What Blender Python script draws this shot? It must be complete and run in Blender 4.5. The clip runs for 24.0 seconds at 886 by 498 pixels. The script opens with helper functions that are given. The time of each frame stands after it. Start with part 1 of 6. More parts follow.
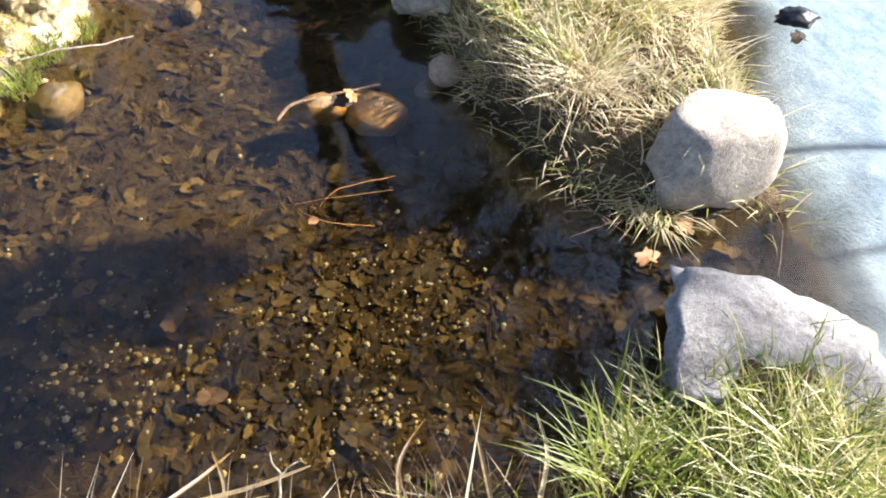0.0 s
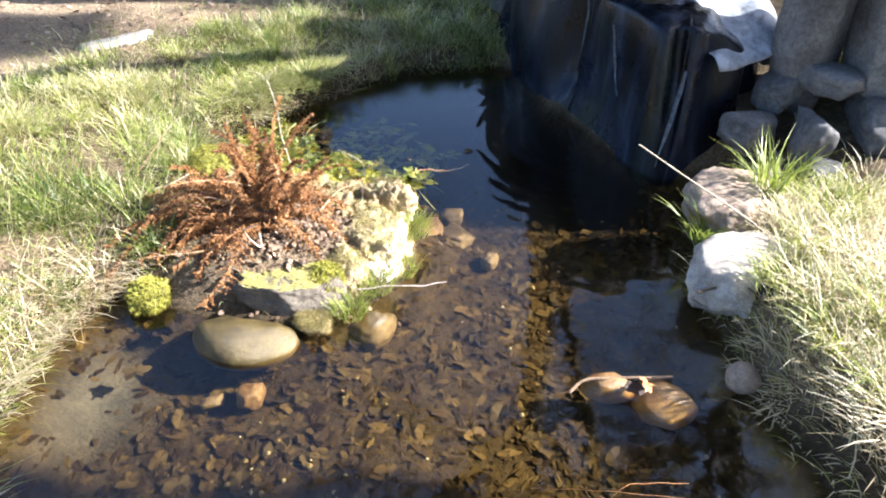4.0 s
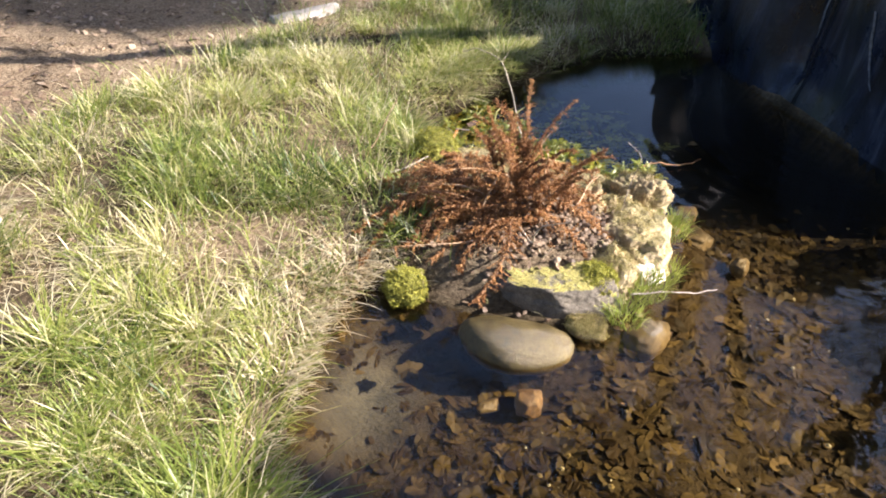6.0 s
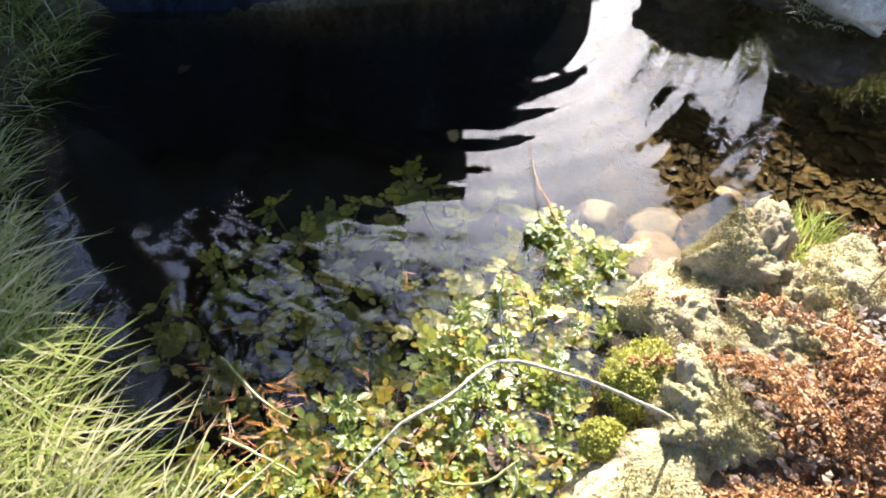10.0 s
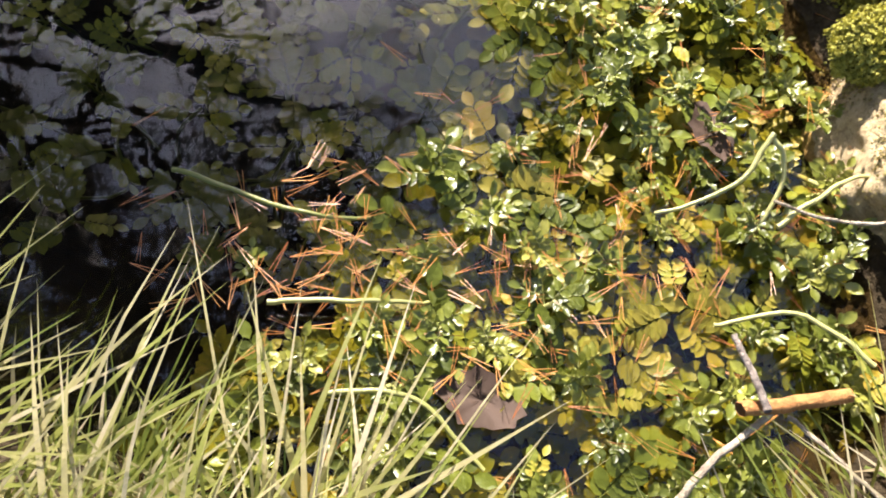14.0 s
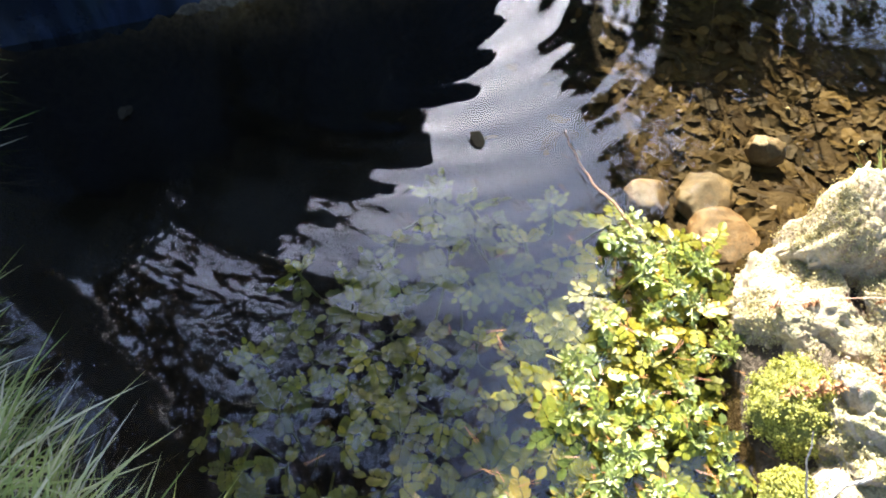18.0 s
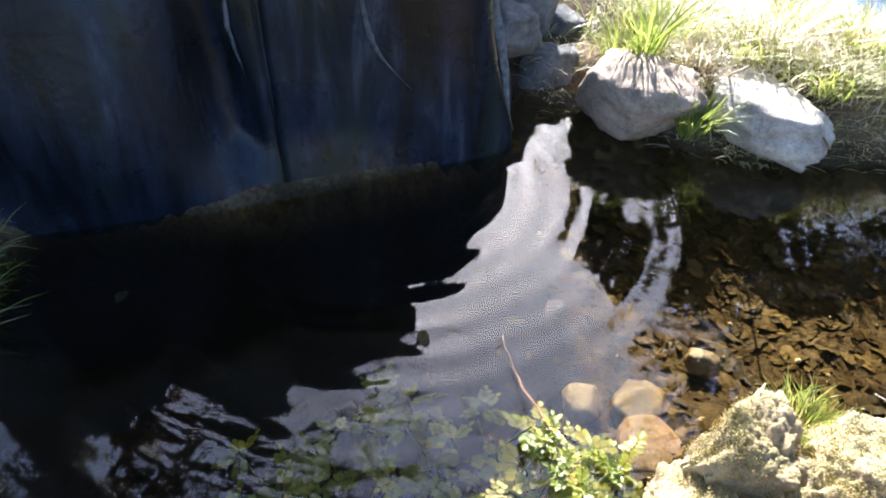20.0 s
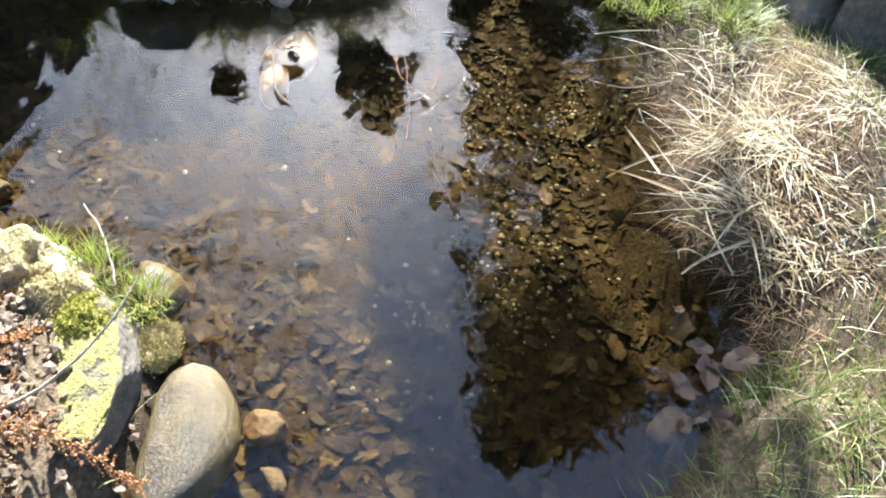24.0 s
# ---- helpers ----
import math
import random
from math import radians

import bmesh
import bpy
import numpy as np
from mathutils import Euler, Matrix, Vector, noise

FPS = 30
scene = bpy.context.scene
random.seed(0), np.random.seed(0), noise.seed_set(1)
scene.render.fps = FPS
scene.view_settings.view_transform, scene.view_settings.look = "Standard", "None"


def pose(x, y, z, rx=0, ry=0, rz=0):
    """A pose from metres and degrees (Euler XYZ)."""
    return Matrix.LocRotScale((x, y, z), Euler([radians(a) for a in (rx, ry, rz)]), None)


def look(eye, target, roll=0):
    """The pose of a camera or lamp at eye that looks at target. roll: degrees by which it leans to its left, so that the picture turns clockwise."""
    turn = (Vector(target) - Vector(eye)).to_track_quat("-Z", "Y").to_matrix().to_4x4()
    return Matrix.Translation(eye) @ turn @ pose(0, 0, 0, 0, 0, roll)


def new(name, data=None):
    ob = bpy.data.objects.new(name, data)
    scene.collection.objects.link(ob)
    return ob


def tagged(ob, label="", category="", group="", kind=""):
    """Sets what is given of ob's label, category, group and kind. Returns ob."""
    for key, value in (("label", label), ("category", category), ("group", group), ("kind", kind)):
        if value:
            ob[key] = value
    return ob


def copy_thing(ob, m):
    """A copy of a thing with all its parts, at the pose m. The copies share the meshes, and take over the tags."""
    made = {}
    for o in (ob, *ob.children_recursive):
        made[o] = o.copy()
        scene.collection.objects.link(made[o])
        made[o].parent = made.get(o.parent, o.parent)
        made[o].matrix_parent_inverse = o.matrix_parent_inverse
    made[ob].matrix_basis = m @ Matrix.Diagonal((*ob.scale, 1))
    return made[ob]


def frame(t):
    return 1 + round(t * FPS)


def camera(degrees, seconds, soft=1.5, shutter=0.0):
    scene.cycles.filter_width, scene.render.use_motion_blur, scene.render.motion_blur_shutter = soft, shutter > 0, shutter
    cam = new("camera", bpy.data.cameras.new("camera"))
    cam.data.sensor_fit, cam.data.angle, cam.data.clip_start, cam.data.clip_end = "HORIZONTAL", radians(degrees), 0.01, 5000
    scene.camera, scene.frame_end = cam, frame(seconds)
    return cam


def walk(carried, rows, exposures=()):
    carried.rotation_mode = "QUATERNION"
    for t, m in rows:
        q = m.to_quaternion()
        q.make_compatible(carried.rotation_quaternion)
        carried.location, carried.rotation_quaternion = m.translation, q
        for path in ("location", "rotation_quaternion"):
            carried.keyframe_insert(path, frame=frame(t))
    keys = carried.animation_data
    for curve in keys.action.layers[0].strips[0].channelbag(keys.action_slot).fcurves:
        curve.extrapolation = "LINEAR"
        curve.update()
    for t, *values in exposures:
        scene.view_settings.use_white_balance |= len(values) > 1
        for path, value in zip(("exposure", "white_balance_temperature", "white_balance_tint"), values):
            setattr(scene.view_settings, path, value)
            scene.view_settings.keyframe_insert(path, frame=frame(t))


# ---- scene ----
cam = camera(65.2, 24.0, soft=1.9)
# seconds, eye, target, roll
PATH = [
    (0, (0.209, 0.291, 1.407), (0.125, 1.511, -0.176), 2.0),
    (0.5, (0.047, 0.261, 1.406), (-0.179, 1.453, -0.184), 2.9),
    (1, (-0.064, 0.218, 1.396), (-0.451, 1.357, -0.202), 2.3),
    (1.5, (-0.116, 0.2, 1.387), (-0.623, 1.278, -0.22), 1.4),
    (2, (-0.142, 0.203, 1.406), (-0.716, 1.29, -0.171), 0.6),
    (2.5, (-0.155, 0.24, 1.476), (-0.811, 1.448, 0.023), -0.7),
    (3, (-0.158, 0.288, 1.551), (-0.804, 1.661, 0.247), 1.0),
    (3.5, (-0.151, 0.319, 1.621), (-0.788, 1.818, 0.461), 1.2),
    (5.5, (-0.575, 0.096, 1.512), (-1.346, 1.5, 0.314), -2.2),
    (6, (-0.893, 0.115, 1.546), (-1.678, 1.499, 0.334), 0.2),
    (6.5, (-1.278, 0.283, 1.577), (-1.919, 1.677, 0.294), -1.6),
    (7, (-1.715, 0.533, 1.567), (-2.003, 2.028, 0.27), -1.2),
    (7.5, (-2.048, 0.876, 1.538), (-2.098, 2.372, 0.212), 0.8),
    (8, (-2.25, 1.284, 1.535), (-2.073, 2.758, 0.194), 1.5),
    (8.5, (-2.408, 1.636, 1.477), (-1.801, 2.999, 0.145), 2.9),
    (9, (-2.497, 1.998, 1.388), (-1.602, 3.15, 0.02), 6.6),
    (9.5, (-2.45, 2.283, 1.274), (-1.43, 3.246, -0.152), 4.7),
    (10, (-2.451, 2.454, 1.138), (-1.331, 3.117, -0.381), 4.9),
    (10.5, (-2.461, 2.529, 1.067), (-1.354, 2.941, -0.547), 7.7),
    (11, (-2.456, 2.562, 0.957), (-1.438, 2.903, -0.73), 7.4),
    (11.5, (-2.427, 2.613, 0.86), (-1.411, 2.919, -0.835), 10.0),
    (13.5, (-2.341, 2.844, 0.643), (-1.6, 2.858, -1.215), 10.2),
    (14, (-2.341, 2.856, 0.624), (-1.657, 2.855, -1.255), 10.1),
    (14.5, (-2.328, 2.842, 0.63), (-1.668, 2.826, -1.258), 11.3),
    (15, (-2.325, 2.835, 0.66), (-1.688, 2.794, -1.235), 13.6),
    (15.5, (-2.309, 2.817, 0.703), (-1.56, 2.826, -1.151), 7.9),
    (16, (-2.295, 2.803, 0.75), (-1.401, 2.861, -1.038), 5.2),
    (16.5, (-2.28, 2.794, 0.824), (-1.276, 2.899, -0.902), 4.0),
    (17, (-2.286, 2.834, 0.947), (-1.172, 3.019, -0.703), 5.5),
    (17.5, (-2.292, 2.861, 1.011), (-1.169, 3.126, -0.622), 3.9),
    (18, (-2.302, 2.91, 1.1), (-1.221, 3.212, -0.555), 5.4),
    (18.5, (-2.301, 2.956, 1.266), (-1.211, 3.4, -0.351), 6.1),
    (20.5, (-2.276, 2.547, 1.266), (-0.756, 3.03, 0.06), 5.3),
    (21, (-2.263, 2.363, 1.299), (-0.675, 2.513, 0.092), 6.3),
    (21.5, (-2.261, 2.054, 1.38), (-0.72, 1.918, 0.113), 9.8),
    (22, (-2.259, 1.85, 1.452), (-0.837, 1.436, 0.108), 10.7),
    (22.5, (-2.172, 1.657, 1.468), (-0.837, 1.21, 0.048), 13.8),
    (23, (-2.063, 1.519, 1.484), (-0.756, 1.147, 0.017), 13.6),
    (23.5, (-1.968, 1.247, 1.501), (-0.714, 1.207, -0.057), 11.3),
    (24, (-1.877, 1.02, 1.519), (-0.697, 1.203, -0.086), 9.8),
]
EXPOSURES = [(0.0, 2.3, 6200, 14), (1.0, 3.55, 5900, 11), (2.0, 3.52, 5800, 10), (2.5, 3.0, 5800, 13), (3.0, 2.68, 5700, 13), (3.5, 2.68, 5700, 13), (6.0, 2.05, 6100, 17),
             (7.0, 2.0, 6300, 16), (8.0, 2.05, 6300, 17), (9.0, 2.55, 5700, 12), (10.0, 2.76, 5800, 12), (11.0, 2.5, 5950, 11), (14.0, 2.22, 6400, 17), (16.0, 2.2, 6300, 16),
             (17.0, 2.75, 6000, 11), (18.0, 3.3, 5600, 12), (21.0, 2.65, 5850, 12), (22.0, 2.54, 6000, 14), (23.0, 2.72, 5600, 11), (24.0, 2.68, 5500, 9)]
walk(cam, [(t, look(eye, target, roll)) for t, eye, target, roll in PATH], EXPOSURES)

# ---- world, sun ----
SUN_AZ, SUN_EL = 66.0, 34.0            # degrees clockwise from +y, degrees up
world = bpy.data.worlds.new("World")
scene.world = world
world.use_nodes = True
wt = world.node_tree
sky = wt.nodes.new("ShaderNodeTexSky")
sky.sky_type = "NISHITA"
sky.sun_disc = False
sky.sun_elevation = radians(SUN_EL)
sky.sun_rotation = radians(SUN_AZ)
sky.dust_density = 3.0
sky.ozone_density = 3.0
wt.nodes["Background"].inputs["Strength"].default_value = 0.075
wt.links.new(sky.outputs["Color"], wt.nodes["Background"].inputs["Color"])
sun_way = Vector((math.sin(radians(SUN_AZ)) * math.cos(radians(SUN_EL)), math.cos(radians(SUN_AZ)) * math.cos(radians(SUN_EL)), math.sin(radians(SUN_EL))))
sun_data = bpy.data.lights.new("sun", "SUN")
sun_data.energy, sun_data.angle, sun_data.color = 5.0, radians(0.5), (1.0, 0.95, 0.87)
sun = new("sun", sun_data)
sun.matrix_world = look(sun_way * 60, (0, 0, 0))


# ---- materials ----
class Nodes:
    """A short way to write node materials."""

    def __init__(self, name):
        self.material = bpy.data.materials.new(name)
        self.material.use_nodes = True
        self.tree = self.material.node_tree
        self.bsdf = self.tree.nodes["Principled BSDF"]
        self.out = self.tree.nodes["Material Output"]
        self.coords = self.tree.nodes.new("ShaderNodeTexCoord")

    def put(self, kind, inputs=(), **settings):
        node = self.tree.nodes.new(kind)
        if "operation" in settings:
            node.operation = settings["operation"]
        if "use_clamp" in settings:
            node.use_clamp = settings["use_clamp"]
        if "data_type" in settings:
            node.data_type, node.blend_type = settings["data_type"], settings["blend_type"]
        if "attribute_name" in settings:
            node.attribute_name = settings["attribute_name"]
        if "wave_type" in settings:
            node.wave_type, node.rings_direction = settings["wave_type"], settings["rings_direction"]
        for key, value in dict(inputs).items():
            if hasattr(value, "is_linked"):
                self.tree.links.new(value, node.inputs[key])
            else:
                node.inputs[key].default_value = value
        return node

    def noise(self, scale, detail=5.0, rough=0.6, vector=None, distort=0.0):
        return self.put("ShaderNodeTexNoise", {"Vector": vector or self.coords.outputs["Object"], "Scale": scale, "Detail": detail, "Roughness": rough, "Distortion": distort}).outputs["Fac"]

    def ramp(self, fac, *stops):
        node = self.put("ShaderNodeValToRGB", {"Fac": fac})
        ramp = node.color_ramp
        while len(ramp.elements) < len(stops):
            ramp.elements.new(0.5)
        for element, (place, colour) in zip(ramp.elements, stops):
            element.position, element.color = place, (*colour, 1.0) if len(colour) == 3 else colour
        return node.outputs["Color"]

    def mix(self, fac, a, b, blend="MIX"):
        node = self.put("ShaderNodeMix", {"Factor": fac}, data_type="RGBA", blend_type=blend)
        for socket, value in ((6, a), (7, b)):
            if hasattr(value, "is_linked"):
                self.tree.links.new(value, node.inputs[socket])
            else:
                node.inputs[socket].default_value = (*value, 1.0)
        return node.outputs[2]

    def calc(self, how, a, b=0.0, clamp=False):
        return self.put("ShaderNodeMath", {0: a, 1: b}, operation=how, use_clamp=clamp).outputs[0]

    def attribute(self, name):
        return self.put("ShaderNodeAttribute", attribute_name=name).outputs["Fac"]

    def bump(self, height, strength=0.5, distance=0.01):
        return self.put("ShaderNodeBump", {"Height": height, "Strength": strength, "Distance": distance}).outputs["Normal"]

    def finish(self, colour=None, rough=None, normal=None, **others):
        for key, value in (("Base Color", colour), ("Roughness", rough), ("Normal", normal), *others.items()):
            key = key.replace("_", " ")
            if value is None:
                continue
            if hasattr(value, "is_linked"):
                self.tree.links.new(value, self.bsdf.inputs[key])
            else:
                self.bsdf.inputs[key].default_value = (*value, 1.0) if isinstance(value, tuple) and len(value) == 3 else value
        return self.material

    def random(self):
        return self.put("ShaderNodeObjectInfo").outputs["Random"]

    def up(self):
        """How far the surface looks up."""
        return self.put("ShaderNodeSeparateXYZ", {0: self.put("ShaderNodeNewGeometry").outputs["Normal"]}).outputs["Z"]


def stone_material(name, dark, mid, light, moss=0.0, moss_colour=(0.16, 0.17, 0.025), rough=0.85, scale=1.0):
    """Grained stone with stains, grit relief and, where moss > 0, moss on what looks up."""
    n = Nodes(name)
    large, fine = n.noise(5 * scale, 6), n.noise(45 * scale, 8, 0.7)
    grit = n.noise(190 * scale, 4, 0.7)
    colour = n.ramp(n.calc("ADD", n.calc("MULTIPLY", large, 0.55), n.calc("MULTIPLY", fine, 0.45)), (0.39, dark), (0.53, mid), (0.70, light))
    speck = n.ramp(grit, (0.38, (0.45, 0.42, 0.38)), (0.52, (1, 1, 1)))
    colour = n.mix(0.55, colour, speck, "MULTIPLY")
    height = n.calc("ADD", n.calc("MULTIPLY", fine, 0.7), n.calc("MULTIPLY", grit, 0.35))
    if moss:
        patch = n.calc("ADD", n.calc("MULTIPLY", n.up(), 0.5), n.noise(9 * scale, 6, 0.65))
        cover = n.ramp(patch, (max(0.0, 1.02 - 0.34 * moss), (0, 0, 0)), (min(1.0, 1.08 - 0.30 * moss), (1, 1, 1)))
        tint = n.ramp(n.noise(120, 4, 0.7), (0.35, tuple(c * 0.45 for c in moss_colour)), (0.6, moss_colour), (0.75, (moss_colour[0] * 1.6, moss_colour[1] * 1.4, moss_colour[2] * 1.8)))
        colour = n.mix(cover, colour, tint)
        height = n.calc("ADD", height, n.calc("MULTIPLY", cover, n.calc("MULTIPLY", n.noise(160, 3), 1.6)))
    return n.finish(colour, rough, n.bump(height, 0.9, 0.008))


def leaf_material(name, stops, rough=0.5, translucent=0.25, attribute="tone", grain=60, coat=0.0, shine=0.5):
    """Leaves and blades, coloured by a tone that each one carries."""
    n = Nodes(name)
    tone = n.attribute(attribute) if attribute else n.random()
    colour = n.ramp(n.calc("ADD", tone, n.calc("MULTIPLY", n.calc("SUBTRACT", n.noise(grain, 3), 0.5), 0.25)), *stops)
    n.finish(colour, rough, n.bump(n.noise(grain * 3, 3), 0.3, 0.003), Coat_Weight=coat, Specular_IOR_Level=shine)
    if translucent:
        through_light = n.put("ShaderNodeBsdfTranslucent", {"Color": colour})
        mixed = n.put("ShaderNodeMixShader", {0: translucent, 1: n.bsdf.outputs[0], 2: through_light.outputs[0]})
        n.tree.links.new(mixed.outputs[0], n.out.inputs["Surface"])
    return n.material


def ground_material():
    """Soil: mud under water, leaf litter on the path, dry thatch and earth under grass."""
    n = Nodes("soil_and_litter")
    big, mid, fine = n.noise(1.3, 5), n.noise(9, 6, 0.65), n.noise(70, 6, 0.7)
    earth = n.ramp(n.calc("ADD", n.calc("MULTIPLY", mid, 0.6), n.calc("MULTIPLY", fine, 0.4)), (0.34, (0.028, 0.020, 0.012)), (0.5, (0.075, 0.055, 0.032)), (0.68, (0.21, 0.165, 0.095)))
    litter = n.ramp(n.calc("ADD", n.calc("MULTIPLY", big, 0.3), n.calc("MULTIPLY", fine, 0.7)), (0.36, (0.075, 0.050, 0.030)), (0.5, (0.23, 0.165, 0.10)), (0.66, (0.39, 0.30, 0.19)))
    mud = n.ramp(n.calc("ADD", n.calc("MULTIPLY", mid, 0.5), n.calc("MULTIPLY", fine, 0.5)), (0.36, (0.013, 0.009, 0.005)), (0.5, (0.036, 0.026, 0.0135)), (0.68, (0.065, 0.049, 0.027)))
    colour = n.mix(n.attribute("litter"), earth, litter)
    colour = n.mix(n.attribute("mud"), colour, mud)
    # pale blue-grey painted on the bed for the sky's sheen on the lake
    bed_sheen = n.ramp(mid, (0.35, (0.17, 0.20, 0.22)), (0.65, (0.28, 0.31, 0.33)))
    colour = n.mix(n.attribute("bed_sheen"), colour, bed_sheen)
    # near-black that paints the liner's shade onto the pool bed
    bed_shade = n.ramp(fine, (0.35, (0.002, 0.002, 0.002)), (0.7, (0.010, 0.008, 0.006)))
    colour = n.mix(n.attribute("bed_shade"), colour, bed_shade)
    return n.finish(colour, 0.9, n.bump(n.calc("ADD", mid, fine), 0.8, 0.03), Specular_IOR_Level=0.06)


def water_material():
    """Clear, slightly brown water: what lies below shows through, what stands round mirrors by Fresnel."""
    n = Nodes("clear_water")
    spot = n.put("ShaderNodeMapping", {"Vector": n.coords.outputs["Object"], "Location": (0.74, -3.55, 0.0)})
    rings = n.put("ShaderNodeTexWave", {"Vector": spot.outputs[0], "Scale": 3.6, "Distortion": 1.6, "Detail": 1.0, "Detail Scale": 0.8}, wave_type="RINGS", rings_direction="Z")
    reach = n.put("ShaderNodeVectorMath", {0: spot.outputs[0]}, operation="LENGTH").outputs["Value"]
    fade = n.ramp(n.calc("DIVIDE", reach, 2.2), (0.1, (1, 1, 1)), (0.75, (0, 0, 0)))
    soft = n.noise(5.5, 3, 0.5, distort=0.6)
    tiny = n.noise(26, 2, 0.5)
    height = n.calc("ADD", n.calc("MULTIPLY", n.calc("MULTIPLY", rings.outputs["Fac"], fade), 0.17), n.calc("ADD", n.calc("MULTIPLY", soft, 0.28), n.calc("MULTIPLY", tiny, 0.03)))
    normal = n.bump(height, 0.13, 0.05)
    facing = n.put("ShaderNodeLayerWeight", {"Blend": 0.5, "Normal": normal}).outputs["Facing"]
    gloss = n.calc("ADD", n.calc("MULTIPLY", n.calc("POWER", facing, 5.0), 0.958), 0.042)
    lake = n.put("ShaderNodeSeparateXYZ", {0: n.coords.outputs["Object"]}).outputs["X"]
    # bluer over the lake, adding to its painted sky sheen
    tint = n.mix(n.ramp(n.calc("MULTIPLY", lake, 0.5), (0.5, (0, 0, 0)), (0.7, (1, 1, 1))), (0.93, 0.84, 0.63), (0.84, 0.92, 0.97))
    below = n.put("ShaderNodeBsdfTransparent", {"Color": tint})
    mirror = n.put("ShaderNodeBsdfGlossy", {"Color": (1, 1, 1, 1), "Roughness": 0.015, "Normal": normal})
    mixed = n.put("ShaderNodeMixShader", {0: gloss, 1: below.outputs[0], 2: mirror.outputs[0]})
    n.tree.links.new(mixed.outputs[0], n.out.inputs["Surface"])
    return n.material


def liner_material():
    """Black sheet, wet and glossy, with pale lime streaks running down."""
    n = Nodes("black_liner")
    runs = n.put("ShaderNodeMapping", {"Vector": n.coords.outputs["Object"], "Scale": (1, 1, 0.16)})
    streak = n.noise(9, 6, 0.65, runs.outputs[0], 0.4)
    mottle = n.noise(4, 7, 0.7)
    algae = n.noise(3.1, 5, 0.6, runs.outputs[0])
    # the middle stop is bluish, painting in the wet sheet's sheen
    colour = n.ramp(streak, (0.42, (0.0035, 0.004, 0.006)), (0.56, (0.009, 0.012, 0.022)), (0.80, (0.07, 0.08, 0.105)))
    colour = n.mix(n.ramp(algae, (0.55, (0, 0, 0)), (0.7, (0.6, 0.6, 0.6))), colour, (0.022, 0.030, 0.010))
    rough = n.ramp(mottle, (0.35, (0.18,) * 3), (0.65, (0.5,) * 3))
    return n.finish(colour, rough, n.bump(n.calc("ADD", n.calc("MULTIPLY", streak, 0.6), n.calc("MULTIPLY", n.noise(30, 4), 0.25)), 0.5, 0.02), Specular_IOR_Level=0.22)


def glare_liner_material():
    """The same sheet in the sun, its white glare painted as pale grey."""
    n = Nodes("glare_liner")
    mottle = n.noise(14, 7, 0.7)
    colour = n.ramp(mottle, (0.35, (0.12, 0.13, 0.14)), (0.65, (0.42, 0.43, 0.45)))
    return n.finish(colour, 0.35, n.bump(n.noise(22, 5), 0.4, 0.01))


def bark_material(name, dark, light, scale=1.0):
    n = Nodes(name)
    stretched = n.put("ShaderNodeMapping", {"Vector": n.coords.outputs["Object"], "Scale": (1, 1, 0.25)})
    grain = n.noise(24 * scale, 6, 0.7, stretched.outputs[0])
    return n.finish(n.ramp(grain, (0.35, dark), (0.65, light)), 0.85, n.bump(grain, 0.8, 0.01))


def pale_crease_material():
    """Pale crease of the sheet, with fold highlights put into its colour."""
    n = Nodes("pale_crease")
    return n.finish(n.ramp(n.noise(40, 6, 0.7), (0.35, (0.012, 0.014, 0.018)), (0.7, (0.13, 0.14, 0.155))), 0.5, n.bump(n.noise(60, 4), 0.4, 0.005))


GROUND = ground_material()
PALE_CREASE = pale_crease_material()
WATER = water_material()
LINER = liner_material()
GLARE_LINER = glare_liner_material()
TAN_STONE = stone_material("tan_stone", (0.21, 0.145, 0.068), (0.40, 0.30, 0.155), (0.58, 0.47, 0.29), moss=0.45, moss_colour=(0.31, 0.25, 0.10))
CHALK_STONE = stone_material("chalky_stone", (0.42, 0.36, 0.28), (0.62, 0.55, 0.45), (0.78, 0.72, 0.62))
MOSSY_STONE = stone_material("mossy_stone", (0.15, 0.12, 0.08), (0.30, 0.25, 0.17), (0.45, 0.38, 0.27), moss=0.95, moss_colour=(0.35, 0.285, 0.11))
GREY_STONE = stone_material("grey_stone", (0.14, 0.13, 0.12), (0.28, 0.27, 0.26), (0.42, 0.41, 0.39))
WALL_STONE = stone_material("wall_stone", (0.06, 0.056, 0.052), (0.14, 0.132, 0.125), (0.27, 0.258, 0.24))
PALE_STONE = stone_material("pale_stone", (0.24, 0.20, 0.16), (0.42, 0.37, 0.30), (0.60, 0.54, 0.46))
PINK_STONE = stone_material("pink_stone", (0.17, 0.12, 0.08), (0.31, 0.23, 0.16), (0.46, 0.36, 0.27))
WET_STONE = stone_material("wet_brown_stone", (0.045, 0.031, 0.014), (0.11, 0.076, 0.035), (0.18, 0.13, 0.062), rough=0.45)
KIDNEY_STONE = stone_material("wet_olive_stone", (0.036, 0.026, 0.009), (0.095, 0.068, 0.022), (0.20, 0.15, 0.058), rough=0.30, scale=1.6)
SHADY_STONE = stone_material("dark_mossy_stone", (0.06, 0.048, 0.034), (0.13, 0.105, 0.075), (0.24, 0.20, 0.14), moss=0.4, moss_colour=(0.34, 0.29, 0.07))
DARK_STONE = stone_material("dark_banded_stone", (0.06, 0.055, 0.05), (0.14, 0.13, 0.12), (0.27, 0.26, 0.24))
DRY_MOSS = leaf_material("dry_moss", ((0.15, (0.18, 0.14, 0.045)), (0.55, (0.34, 0.275, 0.095)), (0.9, (0.47, 0.39, 0.155))), rough=0.85, translucent=0.25, grain=90)
